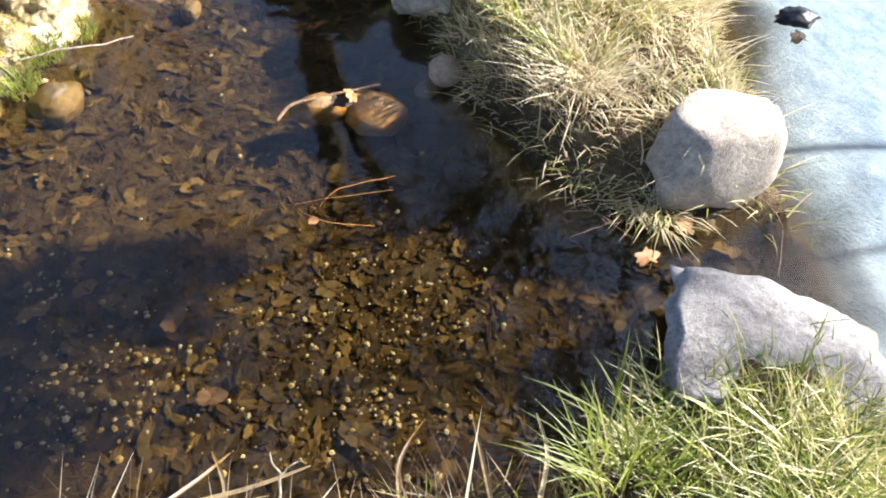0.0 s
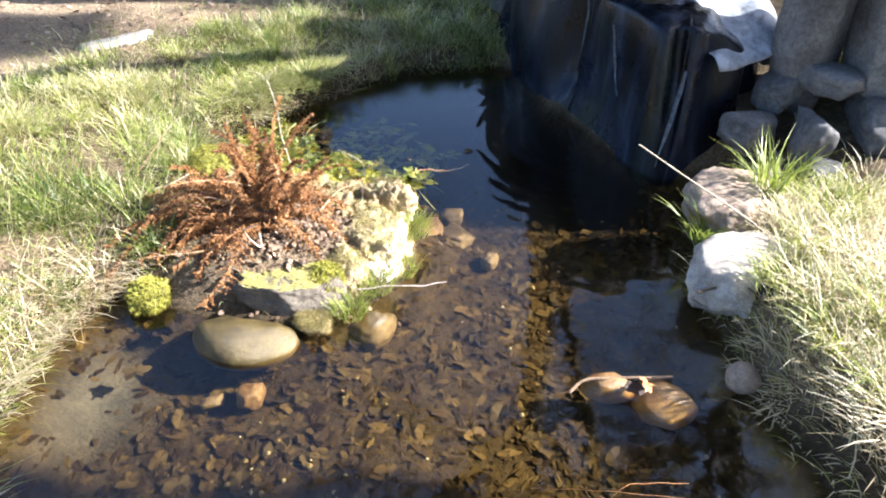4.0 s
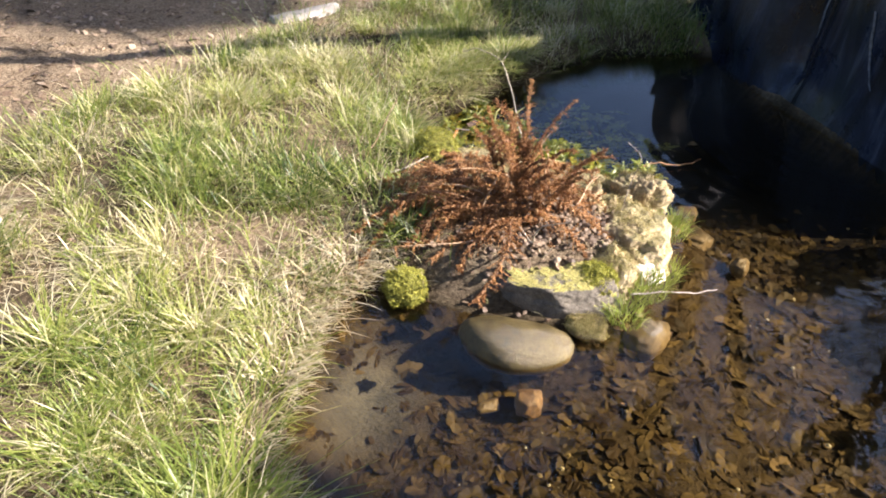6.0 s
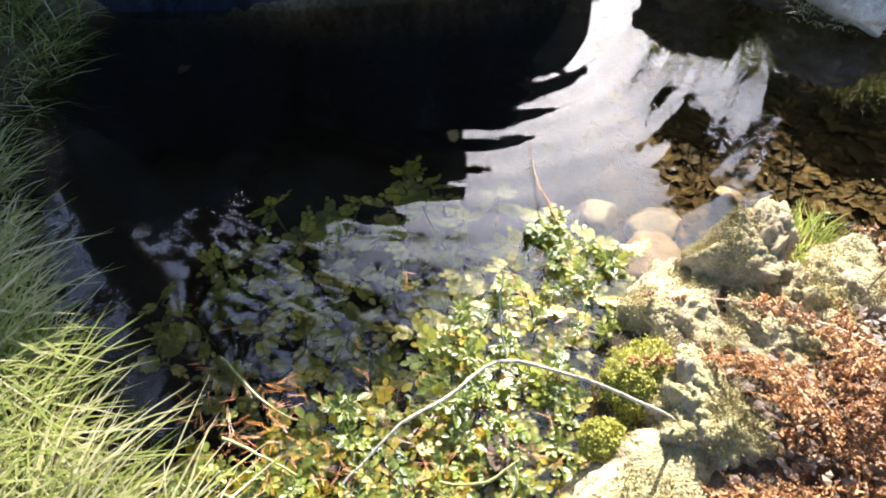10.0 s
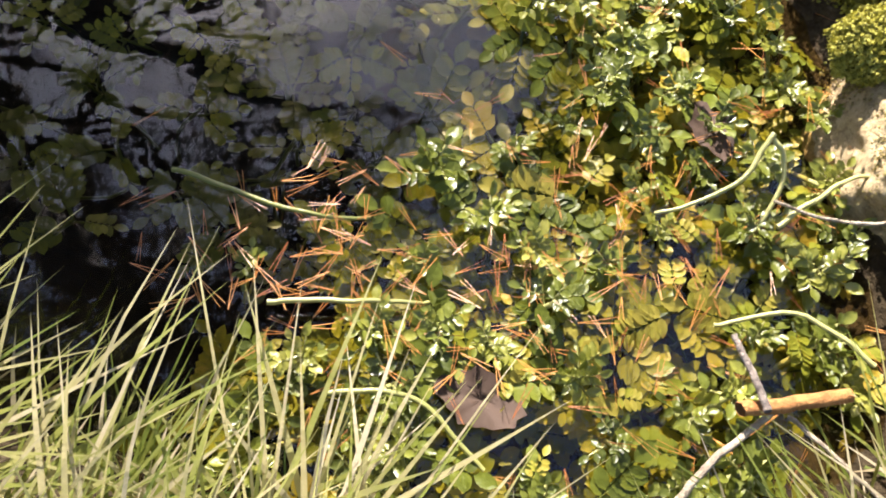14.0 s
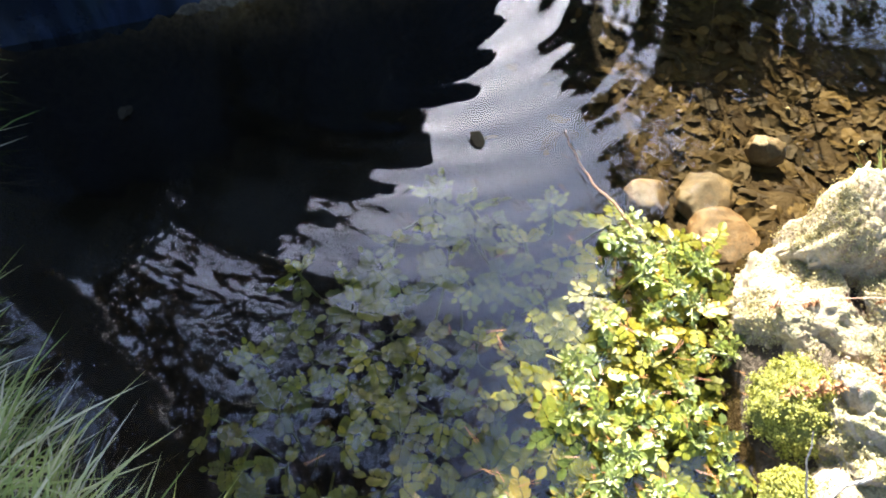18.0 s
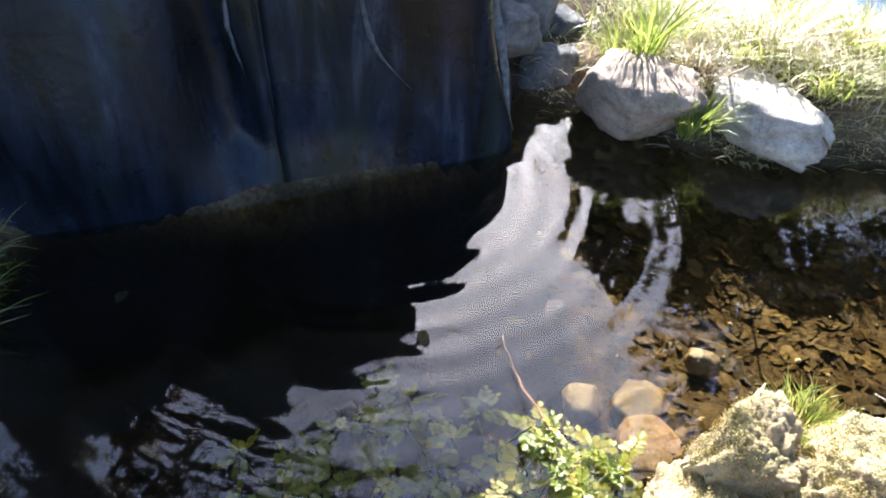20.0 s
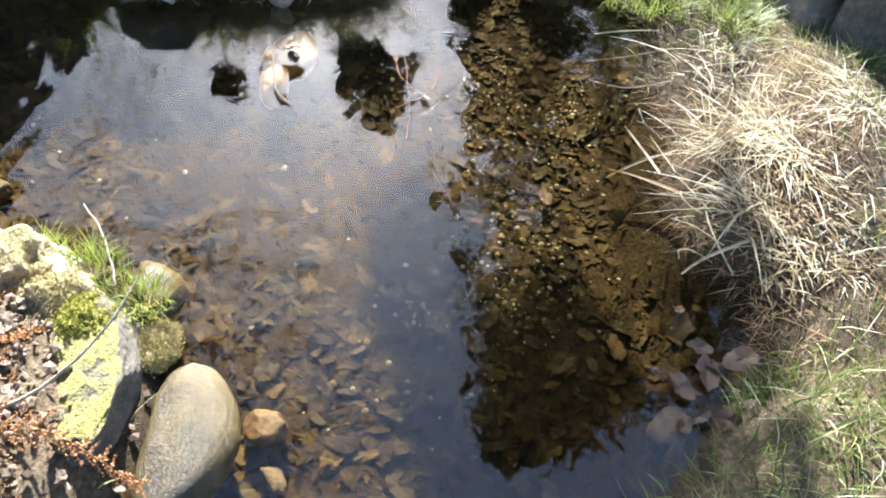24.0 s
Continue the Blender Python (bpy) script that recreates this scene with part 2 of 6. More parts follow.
MOSS = leaf_material("moss", ((0.15, (0.12, 0.11, 0.018)), (0.55, (0.36, 0.34, 0.045)), (0.9, (0.56, 0.52, 0.10))), rough=0.8, translucent=0.3, grain=90)
GRASS = leaf_material("grass_blades", ((0.0, (0.05, 0.085, 0.014)), (0.35, (0.18, 0.225, 0.036)), (0.62, (0.31, 0.325, 0.07)), (0.78, (0.50, 0.44, 0.20)), (1.0, (0.66, 0.57, 0.37))), rough=0.42, translucent=0.48)
STRAW = leaf_material("dry_straw", ((0.1, (0.16, 0.10, 0.045)), (0.5, (0.35, 0.26, 0.135)), (0.9, (0.53, 0.45, 0.29))), rough=0.45, translucent=0.35)
FERN = leaf_material("dead_fern_leaf", ((0.1, (0.12, 0.045, 0.011)), (0.5, (0.33, 0.145, 0.040)), (0.9, (0.56, 0.31, 0.115))), rough=0.6, translucent=0.25)
PALE_STRAW = leaf_material("bleached_straw", ((0.1, (0.30, 0.21, 0.10)), (0.5, (0.54, 0.45, 0.27)), (0.9, (0.74, 0.67, 0.48))), rough=0.4, translucent=0.5)
ROTTEN_STRAW = leaf_material("rotten_straw", ((0.1, (0.05, 0.028, 0.013)), (0.5, (0.13, 0.075, 0.034)), (0.9, (0.27, 0.175, 0.085))), rough=0.45, translucent=0.2)
FERN_STALK = bark_material("fern_stalk_brown", (0.20, 0.085, 0.03), (0.46, 0.26, 0.12), 3)
PALE_STALK = bark_material("fern_stalk_tan", (0.36, 0.22, 0.11), (0.66, 0.46, 0.27), 3)
CRESS = leaf_material("cress_leaf", ((0.05, (0.055, 0.070, 0.010)), (0.45, (0.14, 0.165, 0.017)), (0.8, (0.27, 0.265, 0.022)), (1.0, (0.36, 0.30, 0.045))), rough=0.38, translucent=0.35, coat=0.05, shine=0.4)
CRESS_TIP = leaf_material("young_cress_leaf", ((0.05, (0.07, 0.088, 0.014)), (0.45, (0.17, 0.195, 0.028)), (0.8, (0.30, 0.30, 0.05)), (1.0, (0.40, 0.37, 0.08))), rough=0.30, translucent=0.38, coat=0.15, shine=0.6)
CRESS_STEM = leaf_material("cress_stem_green", ((0.1, (0.20, 0.21, 0.05)), (0.9, (0.46, 0.44, 0.16))), rough=0.35, translucent=0.1, attribute="")
DEAD_LEAF = leaf_material("dead_leaf", ((0.0, (0.017, 0.011, 0.005)), (0.4, (0.034, 0.023, 0.009)), (0.75, (0.054, 0.038, 0.014)), (1.0, (0.080, 0.056, 0.021))), rough=0.6, translucent=0.15, shine=0.05)
PATH_LEAF = leaf_material("dry_path_leaf", ((0.0, (0.08, 0.048, 0.026)), (0.5, (0.22, 0.145, 0.085)), (1.0, (0.42, 0.31, 0.20))), rough=0.65, translucent=0.15)
PETAL = leaf_material("pale_grit", ((0.0, (0.06, 0.042, 0.015)), (0.5, (0.13, 0.10, 0.043)), (1.0, (0.30, 0.28, 0.20))), rough=0.5, translucent=0.0, shine=0.1)
NEEDLE = leaf_material("pine_needle_rust", ((0.0, (0.30, 0.09, 0.02)), (1.0, (0.62, 0.28, 0.06))), rough=0.4, translucent=0.1)
TWIG = bark_material("pale_twig_bark", (0.26, 0.20, 0.13), (0.56, 0.47, 0.34), 4)
GREY_TWIG = bark_material("grey_twig_bark", (0.13, 0.10, 0.08), (0.36, 0.30, 0.24), 4)
BROWN_TWIG = bark_material("brown_twig_bark", (0.09, 0.055, 0.03), (0.26, 0.16, 0.085), 4)
ORANGE_WOOD = bark_material("orange_wood", (0.26, 0.10, 0.025), (0.50, 0.24, 0.07), 3)
BARK = bark_material("tree_bark", (0.035, 0.028, 0.022), (0.12, 0.10, 0.08), 0.3)
CONIFER = leaf_material("conifer_needles", ((0.0, (0.010, 0.022, 0.010)), (1.0, (0.04, 0.065, 0.022))), rough=0.6, translucent=0.1)


# ---- helpers for meshes ----
rng = np.random.default_rng(7)


def part(name, data, material, parent=None, label=""):
    """Links a bmesh or a mesh as one object, under a thing or a part."""
    if isinstance(data, bmesh.types.BMesh):
        mesh = bpy.data.meshes.new(name)
        data.to_mesh(mesh)
        data.free()
    else:
        mesh = data
    if material and not mesh.materials:
        mesh.materials.append(material)
    ob = new(name, mesh)
    if parent:
        ob.parent = parent
    if label:
        ob["label"] = label
    return ob


def raw_mesh(name, verts, faces, material, tone=None, smooth=False):
    """A mesh from arrays; tone is a value for each vertex that the material reads."""
    mesh = bpy.data.meshes.new(name)
    verts = np.asarray(verts, dtype=np.float32)
    mesh.vertices.add(len(verts))
    mesh.vertices.foreach_set("co", verts.ravel())
    groups = faces if isinstance(faces, list) else [faces]
    loops = np.concatenate([np.asarray(f, dtype=np.int32).ravel() for f in groups])
    sizes = np.concatenate([np.full(len(f), f.shape[1], dtype=np.int32) for f in groups])
    mesh.loops.add(len(loops))
    mesh.loops.foreach_set("vertex_index", loops)
    mesh.polygons.add(len(sizes))
    mesh.polygons.foreach_set("loop_start", np.concatenate(([0], np.cumsum(sizes)[:-1])).astype(np.int32))
    mesh.polygons.foreach_set("use_smooth", np.full(len(sizes), smooth))
    if tone is not None:
        mesh.attributes.new("tone", "FLOAT", "POINT").data.foreach_set("value", np.asarray(tone, dtype=np.float32))
    mesh.update(calc_edges=True)
    mesh.validate()
    mesh.materials.append(material)
    return mesh


def tube(points, r0, r1, sides=6):
    """Vertices and faces of a tapered tube along points."""
    p = np.asarray(points, dtype=float)
    way = np.gradient(p, axis=0)
    way /= np.linalg.norm(way, axis=1)[:, None] + 1e-9
    side = np.cross(way, (0.13, 0.21, 0.97))
    side /= np.linalg.norm(side, axis=1)[:, None] + 1e-9
    other = np.cross(way, side)
    r = np.linspace(r0, r1, len(p))[:, None, None]
    a = np.linspace(0, 2 * np.pi, sides, endpoint=False)
    v = p[:, None, :] + r * (np.cos(a)[None, :, None] * side[:, None, :] + np.sin(a)[None, :, None] * other[:, None, :])
    i, k = np.meshgrid(np.arange(len(p) - 1), np.arange(sides), indexing="ij")
    f = np.stack([i * sides + k, i * sides + (k + 1) % sides, (i + 1) * sides + (k + 1) % sides, (i + 1) * sides + k], -1).reshape(-1, 4)
    return v.reshape(-1, 3), f


def smooth_line(points, n=24, wiggle=0.0, seed=0):
    """A smooth line of n points through the given ones, with a little waviness."""
    p = np.asarray(points, dtype=float)
    t = np.linspace(0, len(p) - 1, n)
    out = []
    for s in t:
        i = min(int(s), len(p) - 2)
        u = s - i
        a, b, c, d = p[max(i - 1, 0)], p[i], p[i + 1], p[min(i + 2, len(p) - 1)]
        out.append(0.5 * (2 * b + (c - a) * u + (2 * a - 5 * b + 4 * c - d) * u * u + (3 * b - a - 3 * c + d) * u ** 3))
    g = np.random.default_rng(seed)
    s = np.linspace(0, 1, n)[:, None]
    sway = sum(np.sin(s * k * g.uniform(0.8, 1.2, 3) + g.uniform(0, 6.3, 3)) / k ** 0.5 for k in (6.0, 13.0, 27.0))
    return np.array(out) + (sway * 1.3 + g.normal(0, 0.12, (n, 3))) * wiggle


def merge(pieces):
    """Joins (verts, faces, tone) pieces of equal face size."""
    verts, faces, tones, n = [], [], [], 0
    for v, f, t in pieces:
        verts.append(v)
        faces.append(f + n)
        tones.append(np.full(len(v), t) if np.isscalar(t) else t)
        n += len(v)
    return np.concatenate(verts), np.concatenate(faces), np.concatenate(tones)


def scattered(base, faces, places, turns, sizes, tones, tilt=0.0):
    """Copies of a small shape as one mesh's arrays."""
    n, k = len(places), len(base)
    c, s = np.cos(turns), np.sin(turns)
    z = np.zeros(n)
    r = np.stack([np.stack([c, -s, z], -1), np.stack([s, c, z], -1), np.stack([z, z, z + 1], -1)], 1)
    if np.any(tilt):
        ax, ay = rng.normal(0, 1, n) * tilt, rng.normal(0, 1, n) * tilt
        rx = np.stack([np.stack([z + 1, z, z], -1), np.stack([z, np.cos(ax), -np.sin(ax)], -1), np.stack([z, np.sin(ax), np.cos(ax)], -1)], 1)
        ry = np.stack([np.stack([np.cos(ay), z, np.sin(ay)], -1), np.stack([z, z + 1, z], -1), np.stack([-np.sin(ay), z, np.cos(ay)], -1)], 1)
        r = r @ rx @ ry
    v = np.einsum("nij,kj->nki", r, base) * np.reshape(sizes, (-1, 1, 1)) + places[:, None, :]
    f = (faces[None] + (np.arange(n) * k)[:, None, None]).reshape(-1, faces.shape[1])
    return v.reshape(-1, 3), f, np.repeat(tones, k)


# ---- the plan: shores and heights ----
SHORE_EAST = [(1.45, 1.45), (0.95, 1.58), (0.72, 1.52), (0.55, 1.62), (0.38, 1.70), (0.25, 1.85), (0.10, 2.05), (0.02, 2.25), (-0.08, 2.45), (-0.14, 2.75), (-0.05, 3.05), (-0.10, 3.40)]
SHORE_NORTH = [(-0.42, 3.26), (-0.66, 3.45), (-0.95, 3.67), (-1.15, 3.90), (-1.42, 4.22), (-1.62, 4.22), (-1.86, 4.03), (-2.05, 3.87), (-2.20, 3.50), (-2.34, 3.12), (-2.42, 2.84), (-2.40, 2.62)]
SHORE_POINT = [(-2.20, 2.42), (-1.85, 2.47), (-1.60, 2.55), (-1.35, 2.48), (-1.20, 2.40), (-1.14, 2.20), (-1.16, 1.95), (-1.27, 1.76), (-1.50, 1.64), (-1.75, 1.60), (-2.02, 1.64)]
SHORE_SOUTH = [(-2.04, 1.42), (-1.96, 1.14), (-1.83, 0.85), (-1.57, 0.66), (-1.30, 0.55), (-1.05, 0.42), (-0.85, 0.30), (-0.68, 0.33), (-0.50, 0.50), (-0.30, 0.62), (0.05, 0.68), (0.30, 0.76), (0.50, 0.80), (0.64, 0.98), (0.70, 1.24), (1.10, 1.26), (1.45, 1.18)]
POOL = np.array(SHORE_EAST + SHORE_NORTH + SHORE_POINT + SHORE_SOUTH)


def shore_distance(x, y):
    """Metres from the pool's shore: above 0 on land, below 0 in the water; the lake counts as water."""
    x, y = np.asarray(x, dtype=float), np.asarray(y, dtype=float)
    best, inside = np.full(x.shape, 1e9), np.zeros(x.shape, dtype=bool)
    for (ax, ay), (bx, by) in zip(POOL, np.roll(POOL, -1, axis=0)):
        dx, dy = bx - ax, by - ay
        u = np.clip(((x - ax) * dx + (y - ay) * dy) / (dx * dx + dy * dy), 0, 1)
        best = np.minimum(best, np.hypot(x - ax - u * dx, y - ay - u * dy))
        crosses = (ay > y) != (by > y)
        inside ^= crosses & (x < ax + (y - ay) / (dy if dy else 1e-9) * dx)
    pool = np.where(inside, -best, best)
    pool = pool + 0.025 * np.sin(9 * x + 4 * y) * np.sin(7.3 * y - 2 * x)
    lake = (1.05 + 0.07 * np.sin(1.7 * y + 0.5) + np.maximum(0, y - 3.0) * 0.6 + np.maximum(0, -0.4 - y) * 0.12) - x
    far = x - (4.3 + 0.25 * np.sin(0.8 * y) + 0.02 * y * y)
    return np.minimum(pool, np.maximum(lake, far))


def bumps(x, y, scale):
    """Gentle unevenness."""
    return (np.sin(2.1 * x * scale + 0.7 * y * scale + 1.1) + np.sin(-1.3 * x * scale + 2.3 * y * scale + 0.4) + np.sin(3.7 * x * scale - 1.9 * y * scale) * 0.6 + np.sin(2.9 * x * scale + 4.3 * y * scale + 2.0) * 0.5) / 3.1


def ease(v, a, b):
    u = np.clip((v - a) / (b - a), 0, 1)
    return u * u * (3 - 2 * u)


def hump(x, y, cx, cy, rx, ry):
    return np.exp(-((x - cx) / rx) ** 2 - ((y - cy) / ry) ** 2)


def height(x, y):
    x, y = np.asarray(x, dtype=float), np.asarray(y, dtype=float)
    d = shore_distance(x, y)
    land = 0.015 + 0.09 * ease(d, 0.0, 0.16) + 0.10 * ease(d, 0.1, 1.2) + 0.012 * bumps(x, y, 4) + 0.02 * bumps(x, y, 1.1) * ease(d, 0.2, 1)
    land = land + 0.115 * hump(x, y, 0.38, 2.36, 0.45, 0.72) * ease(d, 0.0, 0.17) + 0.35 * hump(x, y, 0.15, 4.4, 0.9, 0.8) * ease(d, 0.05, 0.5)
    land = land + 0.11 * hump(x, y, -0.12, 0.22, 0.5, 0.24) * ease(d, 0, 0.25) + 0.05 * hump(x, y, -1.65, 2.05, 0.35, 0.3) * ease(d, 0.02, 0.2) + 1.6 * ease(np.hypot(x + 1, y - 1.5), 18, 120)
    bed = -0.145 * ease(-d, -0.02, 0.22) - 0.03 * bumps(x, y, 2.2) * ease(-d, 0.05, 0.3) - 0.09 * hump(x, y, -1.0, 3.3, 0.6, 0.6) - 0.5 * hump(x, y, 2.7, 1.5, 1.0, 40.0)
    return np.where(d > 0, land, np.minimum(bed, -0.004))


def build_ground():
    def steps(a, b, fine, far):
        inner = np.arange(a, b, fine)
        grow = np.cumsum(fine * 1.28 ** np.arange(1, 40))
        grow = grow[grow < far]
        return np.concatenate((a - grow[::-1], inner, inner[-1] + grow))
    xs, ys = steps(-3.9, 2.0, 0.035, 420), steps(-1.2, 5.2, 0.035, 420)
    x, y = np.meshgrid(xs, ys)
    z = height(x, y)
    nx, ny = len(xs), len(ys)
    i, k = np.meshgrid(np.arange(ny - 1), np.arange(nx - 1), indexing="ij")
    f = np.stack([i * nx + k, i * nx + k + 1, (i + 1) * nx + k + 1, (i + 1) * nx + k], -1).reshape(-1, 4)
    mesh = raw_mesh("ground", np.stack([x, y, z], -1).reshape(-1, 3), f, GROUND, smooth=True)
    litter = np.maximum(np.maximum(path_share(x, y), 0.55 * ease(bumps(x, y, 3.1), -0.1, 0.5)), 0.9 * hump(x, y, -2.55, 1.30, 0.2, 0.16) + 0.7 * hump(x, y, -2.42, 1.52, 0.14, 0.1) + 0.9 * hump(x, y, -1.58, 2.05, 0.3, 0.28))
    mesh.attributes.new("litter", "FLOAT", "POINT").data.foreach_set("value", litter.ravel().astype(np.float32))
    mesh.attributes.new("mud", "FLOAT", "POINT").data.foreach_set("value", ease(-shore_distance(x, y), -0.06, 0.02).ravel().astype(np.float32))
    mesh.attributes.new("bed_shade", "FLOAT", "POINT").data.foreach_set("value", bed_shade_share(x, y).ravel().astype(np.float32))
    # painted sheen over the lake bed, plus a faint pale patch in the pool
    bed_sheen = np.maximum(ease(x - 0.05 * np.sin(5 * y), 1.12, 1.4), 0.20 * hump(x, y, -1.80, 1.24, 0.15, 0.22)) * ease(-shore_distance(x, y), 0.02, 0.1)
    mesh.attributes.new("bed_sheen", "FLOAT", "POINT").data.foreach_set("value", bed_sheen.ravel().astype(np.float32))
    ground = new("ground", mesh)
    return tagged(ground, "brown earth bank and muddy pool bed strewn with leaf litter", "ground", kind="structure")


def bed_shade_share(x, y):
    """1 in the spring hole under the liner, where shade is painted on the bed."""
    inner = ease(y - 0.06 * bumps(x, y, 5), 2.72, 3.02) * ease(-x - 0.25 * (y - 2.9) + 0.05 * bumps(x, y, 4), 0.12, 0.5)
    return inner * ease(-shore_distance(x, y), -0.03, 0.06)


def path_share(x, y):
    """1 on the trodden, leaf-strewn path west of the pool and the bare one south of it, 0 in the grass."""
    edge_x = -3.53 + 0.30 * np.maximum(0.0, y - 2.6) ** 1.5
    west = ease(edge_x - x + 0.07 * bumps(x, y, 3.3), -0.08, 0.12)
    south = ease(0.10 + 0.75 * np.minimum(0.0, x + 0.43) - 0.12 * np.maximum(0.0, x + 0.43) - y + 0.05 * bumps(x, y, 2.5), -0.09, 0.09)
    return np.maximum(west, south * 0.92)


build_ground()
edge = 380.0
water_bm = bmesh.new()
water_bm.faces.new([water_bm.verts.new(p) for p in ((-3.0, -edge, 0), (edge, -edge, 0), (edge, edge, 0), (-3.0, edge, 0))])
water = part("water", water_bm, WATER)
tagged(water, "clear shallow pool water mirroring sky and trees, joined to a lake", "water", kind="structure")


# ---- rocks ----
def rock_mesh(name, size, seed, material, rough=0.16, boxy=0.0, detail=4, flat_top=0.0, crag=0.0):
    """An uneven boulder of half sizes size."""
    bm = bmesh.new()
    bmesh.ops.create_icosphere(bm, subdivisions=detail, radius=1.0)
    g = np.random.default_rng(seed)
    shift = Vector(g.uniform(-50, 50, 3))
    planes = [(Vector(g.normal(0, 1, 3)).normalized(), g.uniform(0.62, 0.9)) for _ in range(7)]
    for v in bm.verts:
        p = v.co.normalized()
        if boxy:
            m = max(abs(p.x), abs(p.y), abs(p.z))
            p = p.lerp(p / m * 0.82, boxy)
        p = p * (1 + rough * noise.fractal(p * 1.2 + shift, 0.7, 2.1, 3) + rough * 0.35 * noise.fractal(p * 4.5 + shift, 0.8, 2.2, 3))
        for way, far in planes:
            over = p.dot(way) - far
            if over > 0:
                p -= way * over * 0.8
        if flat_top and p.z > flat_top:
            p.z = flat_top + (p.z - flat_top) * 0.25
        if crag:
            lumps = 0.9 * abs(noise.noise(p * 1.6 + shift)) + 0.42 * noise.noise(p * 3.1 - shift) + 0.24 * abs(noise.noise(p * 6.0 + shift)) + 0.16 * noise.noise(p * 9.0 - shift)
            p *= 1 + crag * (1.3 * lumps - 0.40) + crag * 0.16 * noise.noise(p * 19.0 + shift) + crag * 0.09 * noise.noise(p * 41.0 - shift)
        v.co = Vector((p.x * size[0], p.y * size[1], p.z * size[2]))
    for f in bm.faces:
        f.smooth = True
    mesh = bpy.data.meshes.new(name)
    bm.to_mesh(mesh)
    bm.free()
    mesh.materials.append(material)
    return mesh


def rock(name, place, size, turn, seed, material, label, group="", tilt=(0, 0), **shape):
    ob = new(name, rock_mesh(name, size, seed, material, **shape))
    ob.matrix_world = pose(*place, tilt[0], tilt[1], turn)
    return tagged(ob, label, "rock", group)


def kidney_rock():
    bm = bmesh.new()
    bmesh.ops.create_icosphere(bm, subdivisions=4, radius=1.0)
    for v in bm.verts:
        p = v.co.normalized()
        p *= 1 + 0.05 * noise.fractal(p * 1.7 + Vector((4, 9, 2)), 0.7, 2, 3)
        x, y, z = p.x * 0.18, p.y * 0.100, p.z * 0.074
        y += 1.7 * x * x - 0.025
        x *= 1 - 0.6 * p.y * 0.3
        v.co = (x, y, z)
    for f in bm.faces:
        f.smooth = True
    ob = part("kidney_rock", bm, KIDNEY_STONE)
    ob.matrix_world = pose(-1.465, 1.585, -0.008, 0, 0, 15)
    return tagged(ob, "smooth wet olive-brown kidney-shaped boulder half in the water", "rock")


OCHRE_STONE = stone_material("ochre_stone", (0.10, 0.05, 0.014), (0.25, 0.14, 0.042), (0.40, 0.26, 0.10), rough=0.4)
ORANGE_STONE = stone_material("rusty_stone", (0.065, 0.036, 0.013), (0.16, 0.095, 0.037), (0.26, 0.18, 0.085), rough=0.5)
SHELF = "boulders edging the fern bed"
kidney_rock()
rock("boulder", (-1.285, 1.73, 0.012), (0.066, 0.042, 0.042), 25, 3, TAN_STONE, "small flat tan stone beside the kidney-shaped boulder", SHELF, boxy=0.4, flat_top=0.6, crag=0.06)
rock("boulder", (-1.42, 1.825, 0.04), (0.225, 0.125, 0.125), 12, 4, SHADY_STONE, "dark flat boulder with yellow moss along its top edge", SHELF, boxy=0.6, flat_top=0.6, detail=6, crag=0.10)
rock("boulder", (-1.31, 2.17, 0.045), (0.165, 0.175, 0.165), 20, 5, TAN_STONE, "large craggy tan boulder with a rounded top", SHELF, boxy=0.5, detail=6, crag=0.20, flat_top=0.7)
rock("boulder", (-1.225, 2.09, 0.055), (0.085, 0.115, 0.075), 32, 17, CHALK_STONE, "chalky white wedge of stone below the tan boulder", SHELF, boxy=0.6, detail=5, crag=0.08, flat_top=0.5)
rock("boulder", (-1.36, 2.41, 0.06), (0.125, 0.12, 0.165), 55, 6, TAN_STONE, "craggy boulder with green algae in its hollow", SHELF, boxy=0.5, rough=0.2, detail=6, crag=0.24)
rock("boulder", (-1.52, 2.45, 0.025), (0.15, 0.12, 0.115), 25, 8, TAN_STONE, "low craggy boulder at the edge of the cress", SHELF, boxy=0.4, detail=6, crag=0.25)
rock("boulder", (-1.52, 2.29, 0.06), (0.13, 0.105, 0.12), 70, 15, TAN_STONE, "craggy brown boulder behind the low one", SHELF, boxy=0.4, detail=6, crag=0.28)
rock("boulder", (-1.40, 2.27, 0.04), (0.12, 0.11, 0.13), 110, 16, TAN_STONE, "craggy hollowed stone wedged between larger boulders", SHELF, boxy=0.3, detail=5, crag=0.40)
rock("boulder", (-1.715, 2.33, 0.045), (0.135, 0.12, 0.135), 40, 9, MOSSY_STONE, "boulder covered in golden moss", SHELF, detail=6, crag=0.30)
rock("boulder", (-1.935, 2.345, 0.01), (0.20, 0.165, 0.165), 30, 10, TAN_STONE, "flat-topped tan boulder with patches of yellow moss", SHELF, boxy=0.75, flat_top=0.62, detail=6, crag=0.12)
rock("boulder", (-2.14, 2.20, 0.02), (0.12, 0.09, 0.11), 70, 12, SHADY_STONE, "dark stone at the back of the fern bed", SHELF, boxy=0.4, crag=0.25)
rock("boulder", (-1.31, 1.955, 0.03), (0.115, 0.11, 0.13), 0, 13, TAN_STONE, "tan boulder with yellow moss on its shoulder", SHELF, boxy=0.55, detail=6, crag=0.20)
rock("boulder", (-1.12, 1.85, -0.045), (0.085, 0.07, 0.06), 60, 14, WET_STONE, "sunken rounded brown stone", "sunken stones")
